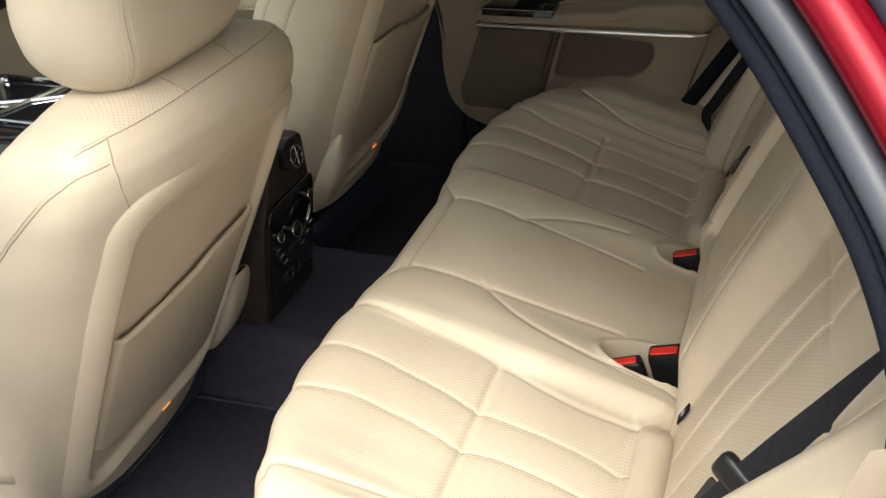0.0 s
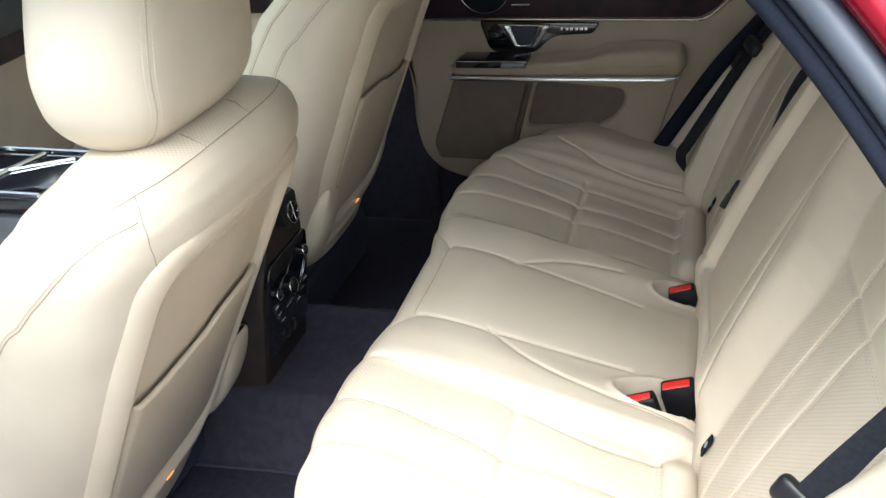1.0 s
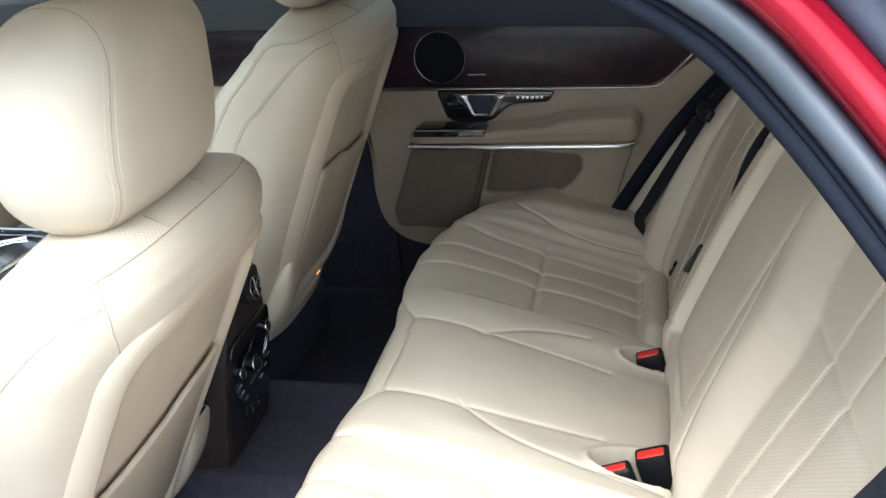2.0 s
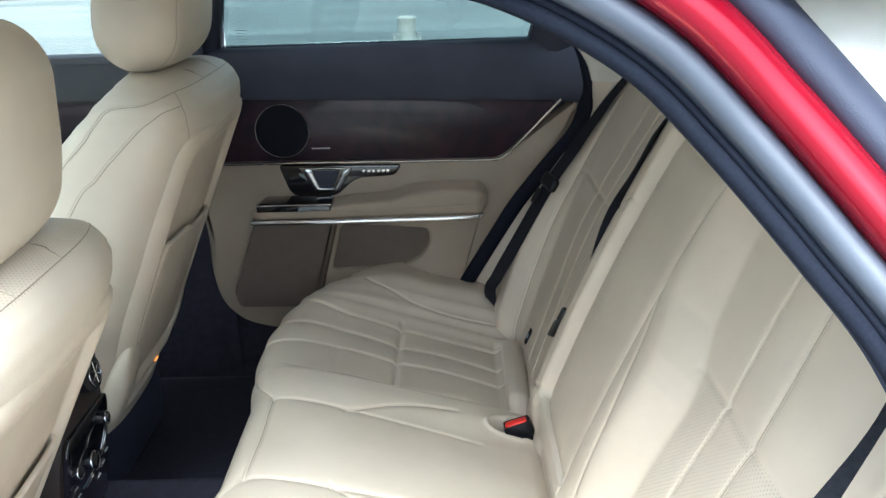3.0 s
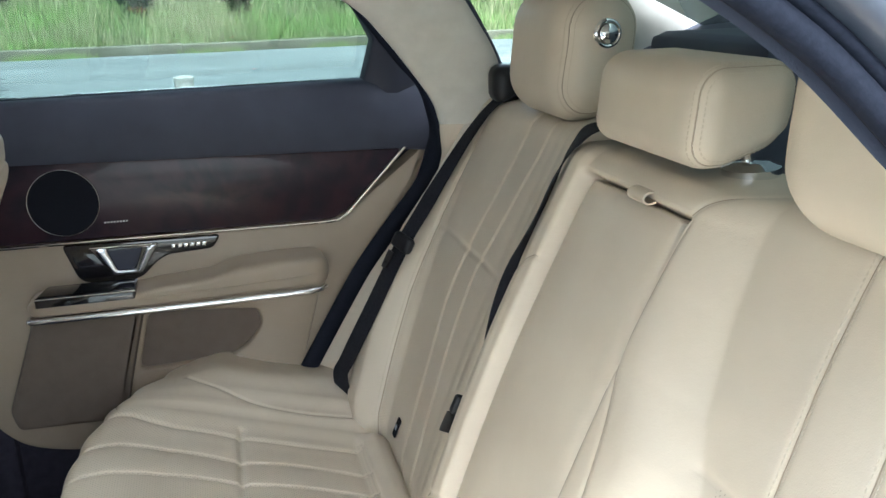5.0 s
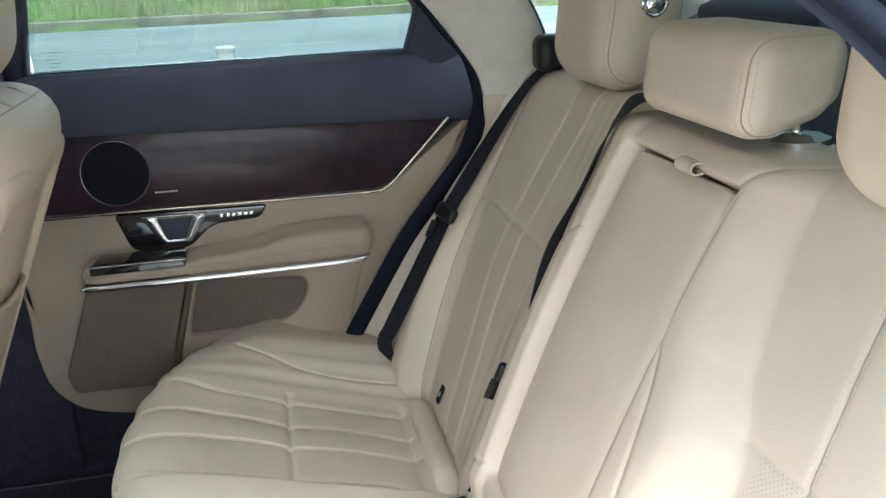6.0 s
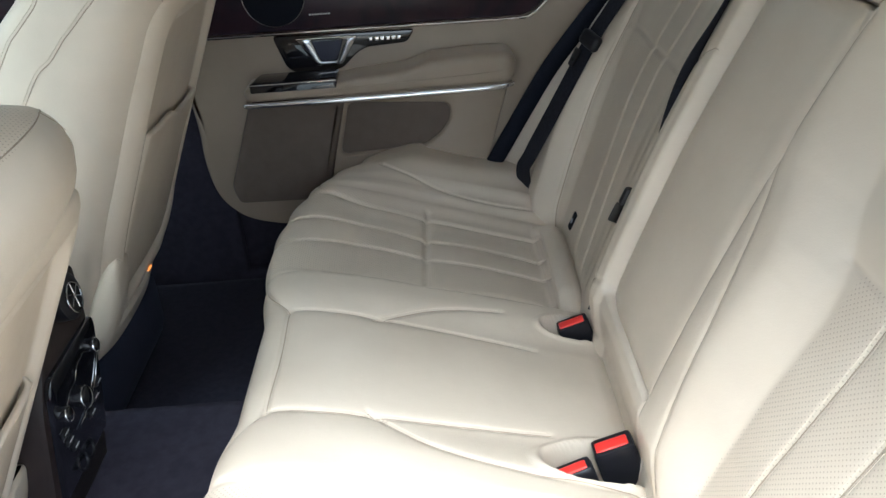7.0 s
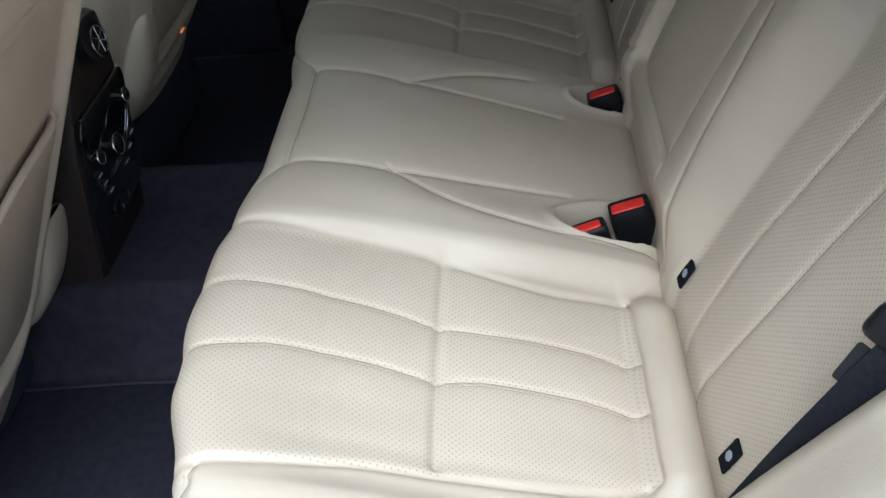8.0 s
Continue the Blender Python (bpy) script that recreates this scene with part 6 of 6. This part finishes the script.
    add("box_lid", moved(rounded_box((0.34, 0.17, 0.05), 0.02, 8), Matrix.Translation((-0.48, yc, 0.72))), M_LEATHER, "cream leather lid")
    deck = add("switch_deck", moved(rounded_box((0.62, 0.20, 0.04), 0.012, 6), Matrix.Translation((-0.95, 0.02, 0.728))), M_GLOSS, "gloss black switch deck")
    add("deck_side", moved(rounded_box((0.64, 0.21, 0.34), 0.03, 6), Matrix.Translation((-0.95, 0.02, 0.54))), M_SLATE, "slate console side")
    for dy in (-0.092, 0.092):
        add("deck_strip", tube(smooth_line([(-1.24, 0.02 + dy, 0.748), (-0.95, 0.02 + dy * 1.02, 0.750), (-0.66, 0.02 + dy, 0.748)], 4), 0.006, 8), M_CHROME, "chrome strip", deck)
    add("deck_end", tube([(-0.66, -0.072, 0.748), (-0.648, 0.02, 0.748), (-0.66, 0.112, 0.748)], 0.006, 8), M_CHROME, "chrome end strip", deck)
    add("deck_divider", tube(smooth_line([(-1.20, -0.03, 0.750), (-1.0, -0.025, 0.751), (-0.84, 0.0, 0.751), (-0.70, 0.085, 0.749)], 5), 0.004, 8), M_CHROME, "", deck)
    add("selector", moved(disc(0.034, 0.022, 40, 0.2, 0.002), Matrix.Translation((-0.93, 0.055, 0.748))), M_CHROME, "round chrome gear selector", deck)
    add("deck_bridge", tube([(-0.82, -0.065, 0.750), (-0.78, 0.10, 0.750)], 0.005, 8), M_CHROME, "", deck)


M_BROWN = noisy(material("dark_brown_leather", (0.022, 0.014, 0.013), 0.5), (0.018, 0.012, 0.011), (0.028, 0.018, 0.016), 30, bump=0.3, bump_scale=600)
console()


# ---- seat belts, buckles, tags, mats ----
M_BINDING = material("mat_binding", (0.026, 0.026, 0.038), 0.8)
M_SYMBOL = material("woven_symbol", (0.32, 0.35, 0.42), 0.8)


def belts():
    # outer belts, the far one and the one beside the open doorway
    for g in (1, -1):
        belt = empty("seat_belt", (0.5, g * 0.64, 0.5), "black seat belt with its steel tongue hanging beside the backrest", "seat belt", "outer belts")
        sh = Matrix.Translation(-belt.location)
        if g > 0:
            line = [(0.80, 0.53, 1.075), (0.755, 0.565, 1.080), (0.710, 0.607, 1.054), (0.666, 0.632, 0.998), (0.608, 0.635, 0.915), (0.571, 0.634, 0.86), (0.535, 0.631, 0.808), (0.498, 0.629, 0.742), (0.463, 0.630, 0.676), (0.420, 0.638, 0.592), (0.404, 0.640, 0.556), (0.412, 0.645, 0.50)]
            stop, tip = (0.531, 0.627, 0.806), (0.505, 0.636, 0.775)
        else:
            line = [(0.82, 0.50, 1.07), (0.765, 0.53, 1.085), (0.705, 0.556, 1.05), (0.660, 0.574, 0.945), (0.616, 0.576, 0.868), (0.570, 0.576, 0.79), (0.530, 0.576, 0.715), (0.494, 0.575, 0.63), (0.466, 0.574, 0.555), (0.437, 0.575, 0.48)]
            stop, tip = (0.538, 0.566, 0.748), (0.519, 0.562, 0.716)
        line = [(x, g * y, z) for x, y, z in smooth_line(line, 6)]
        across = []
        for k in np.linspace(0, 1, len(line)):
            lay = min(max((k - 0.12) / 0.3, 0), 1)
            if g > 0:
                across.append((-0.35 + 0.80 * lay, -0.75 - 0.05 * lay, -0.25 + 0.50 * lay))
            else:
                across.append((0.35 + 0.40 * lay, -0.75 + 0.15 * lay, 0.25 - 0.55 * lay))
        part("webbing", moved(ribbon(line, 0.044 if g > 0 else 0.037, 0.0016, across), sh), M_BELT, belt, "black webbing")
        down, wide = (Vector((-0.49, -0.02, -0.87)), Vector((0.45, -0.80, 0.25))) if g > 0 else (Vector((-0.42, 0.0, -0.91)), Vector((0.75, -0.60, -0.30)))
        down.normalize()
        wide = (wide - down * wide.dot(down)).normalized()
        turn = Matrix((wide.cross(-down), wide, -down)).transposed().to_4x4()
        part("tongue_cover", moved(rounded_box((0.017, 0.058 if g > 0 else 0.044, 0.030), 0.008, 6), sh @ Matrix.Translation((stop[0], g * stop[1], stop[2])) @ turn), M_PLASTIC, belt, "black plastic tongue cover")
        plate = slab(round_poly([(-0.0075, -0.018), (0.0075, -0.018), (0.010, 0.016), (-0.010, 0.016)], 0.003, 3), 0, 0.003, lambda a, b, d: (d, a, b), 0.0008)
        tongue = part("tongue", moved(plate, sh @ Matrix.Translation((tip[0], g * tip[1], tip[2])) @ turn), M_TONGUE, belt, "steel belt tongue")
        slot = slab(round_poly([(-0.003, -0.009), (0.003, -0.009), (0.003, -0.003), (-0.003, -0.003)], 0.001, 2), -0.0006, 0.0042, lambda a, b, d: (d, a, b), 0.0002)
        part("tongue_slot", moved(slot, sh @ Matrix.Translation((tip[0], g * tip[1], tip[2])) @ turn), M_PLASTIC, tongue, "dark latch slot")
    # the belt of the middle place, out of the far shoulder and down into the gap
    belt = empty("seat_belt", (0.58, 0.18, 0.6), "black centre seat belt lying down the backrest gap", "seat belt")
    sh = Matrix.Translation(-belt.location)
    rows = [(0.140, 1.070, 0.014), (0.152, 1.035, 0.036), (0.156, 0.985, 0.041), (0.159, 0.93, 0.040), (0.163, 0.87, 0.036), (0.168, 0.80, 0.022), (0.170, 0.72, 0.002), (0.170, 0.62, -0.004), (0.170, 0.52, -0.006)]
    line = smooth_line([(0.80, 0.13, 1.06)] + [tuple(back_point(y, up_of(z), pr)) for y, z, pr in rows], 6)
    across = []
    for k in np.linspace(0, 1, len(line)):
        tip = min(max((k - 0.12) / 0.2, 0), 1)
        lay = min(max((k - 0.36) / 0.32, 0), 1)
        lay = lay * lay * (3 - 2 * lay)
        flat = Vector((0.48 * tip, 0.88, -0.2 * tip))
        across.append(tuple(flat * (1 - lay) + Vector((0.92, 0.04, -0.4)) * lay))
    part("webbing", moved(ribbon(line, 0.046, 0.0016, across), sh), M_BELT, belt, "black webbing")
    part("tongue_cover", moved(rounded_box((0.024, 0.014, 0.028), 0.005, 5), sh @ Matrix.Translation((0.506, 0.166, 0.706)) @ Matrix.Rotation(radians(25), 4, "Y")), M_PLASTIC, belt)
    part("tongue", moved(rounded_box((0.022, 0.004, 0.03), 0.0015, 3), sh @ Matrix.Translation((0.492, 0.170, 0.681)) @ Matrix.Rotation(radians(25), 4, "Y")), M_TONGUE, belt, "steel belt tongue")

    def buckle(at, yaw, tilt, size, label):
        b = empty("belt_buckle", at, label, "belt buckle", "belt buckles")
        turn = Matrix.Rotation(radians(yaw), 4, "Z") @ Matrix.Rotation(radians(tilt), 4, "Y")
        l, w, h = size
        part("housing", moved(rounded_box((l, w, h), 0.006, 6), turn @ Matrix.Translation((0.0, 0, -h / 2))), M_PLASTIC, b, "black housing")
        part("release_button", moved(rounded_box((l * 0.78, w * 0.54, 0.008), 0.0025, 4), turn @ Matrix.Translation((-l * 0.02, -w * 0.08, -0.002))), M_RED_TAB, b, "red release button")

    buckle((0.424, 0.163, 0.511), 2, -17, (0.049, 0.030, 0.085), "black seat belt buckle with a red button in the bench gap")
    buckle((0.428, -0.120, 0.519), 2, -17, (0.052, 0.032, 0.085), "tall black seat belt buckle with a red button")
    buckle((0.374, -0.152, 0.512), 6, -18, (0.050, 0.026, 0.07), "narrow black seat belt buckle with a red button, half sunk")

    def anchor_tag(y, z):
        up = up_of(z)
        at = back_point(y, up, -0.001 if abs(y) < 0.3 else -0.003)
        t = empty("anchor_tag", tuple(at), "small black fabric tag with a white child seat symbol", "tag", "child seat tags")
        turn = Matrix.Rotation(LEAN, 4, "Y")
        part("cloth", moved(slab(round_poly([(-0.009, -0.016), (0.009, -0.016), (0.009, 0.016), (-0.009, 0.016)], 0.002, 2), -0.001, 0.002, lambda a, b, d: (d, a, b), 0.0004), turn), M_CLOTH, t, "black fabric tag")
        part("symbol", moved(slab([(0.005 * math.cos(q), 0.005 * math.sin(q)) for q in np.arange(24) * math.pi / 12], -0.0018, 0.0006, lambda a, b, d: (d, a, b), 0.0001), turn), M_SYMBOL, t, "pale grey round symbol")

    for y, z in ((-0.264, 0.534), (-0.498, 0.530), (0.264, 0.534), (0.46, 0.53)):
        anchor_tag(y, z)
    for s in (-1, 1):
        m = empty("floor_mat", (-0.25, s * 0.47, 0.29), "dark fabric floor mat lying in the rear footwell", "floor mat", "floor mats")
        mat = slab(round_poly([(-0.40, -0.24), (0.02, -0.27), (0.30, -0.27), (0.30, 0.27), (-0.40, 0.27)], 0.04, 5), 0.0, 0.010, lambda a, b, d: (a, s * b, 0.012 - d), 0.003)
        part("carpet", mat, M_MAT, m)
        rim = [(a, s * b, 0.011) for a, b in round_poly([(-0.40, -0.24), (0.02, -0.27), (0.30, -0.27), (0.30, 0.27), (-0.40, 0.27)], 0.04, 5)]
        part("binding", tube(rim, 0.003, 8, closed=True), M_BINDING, m, "dark woven edge binding")
        part("fixing_clip", moved(disc(0.011, 0.014, 20, 0.2, 0.003), Matrix.Translation((0.20, s * -0.05, 0.011))), M_PLASTIC, m, "black fixing clip")


belts()
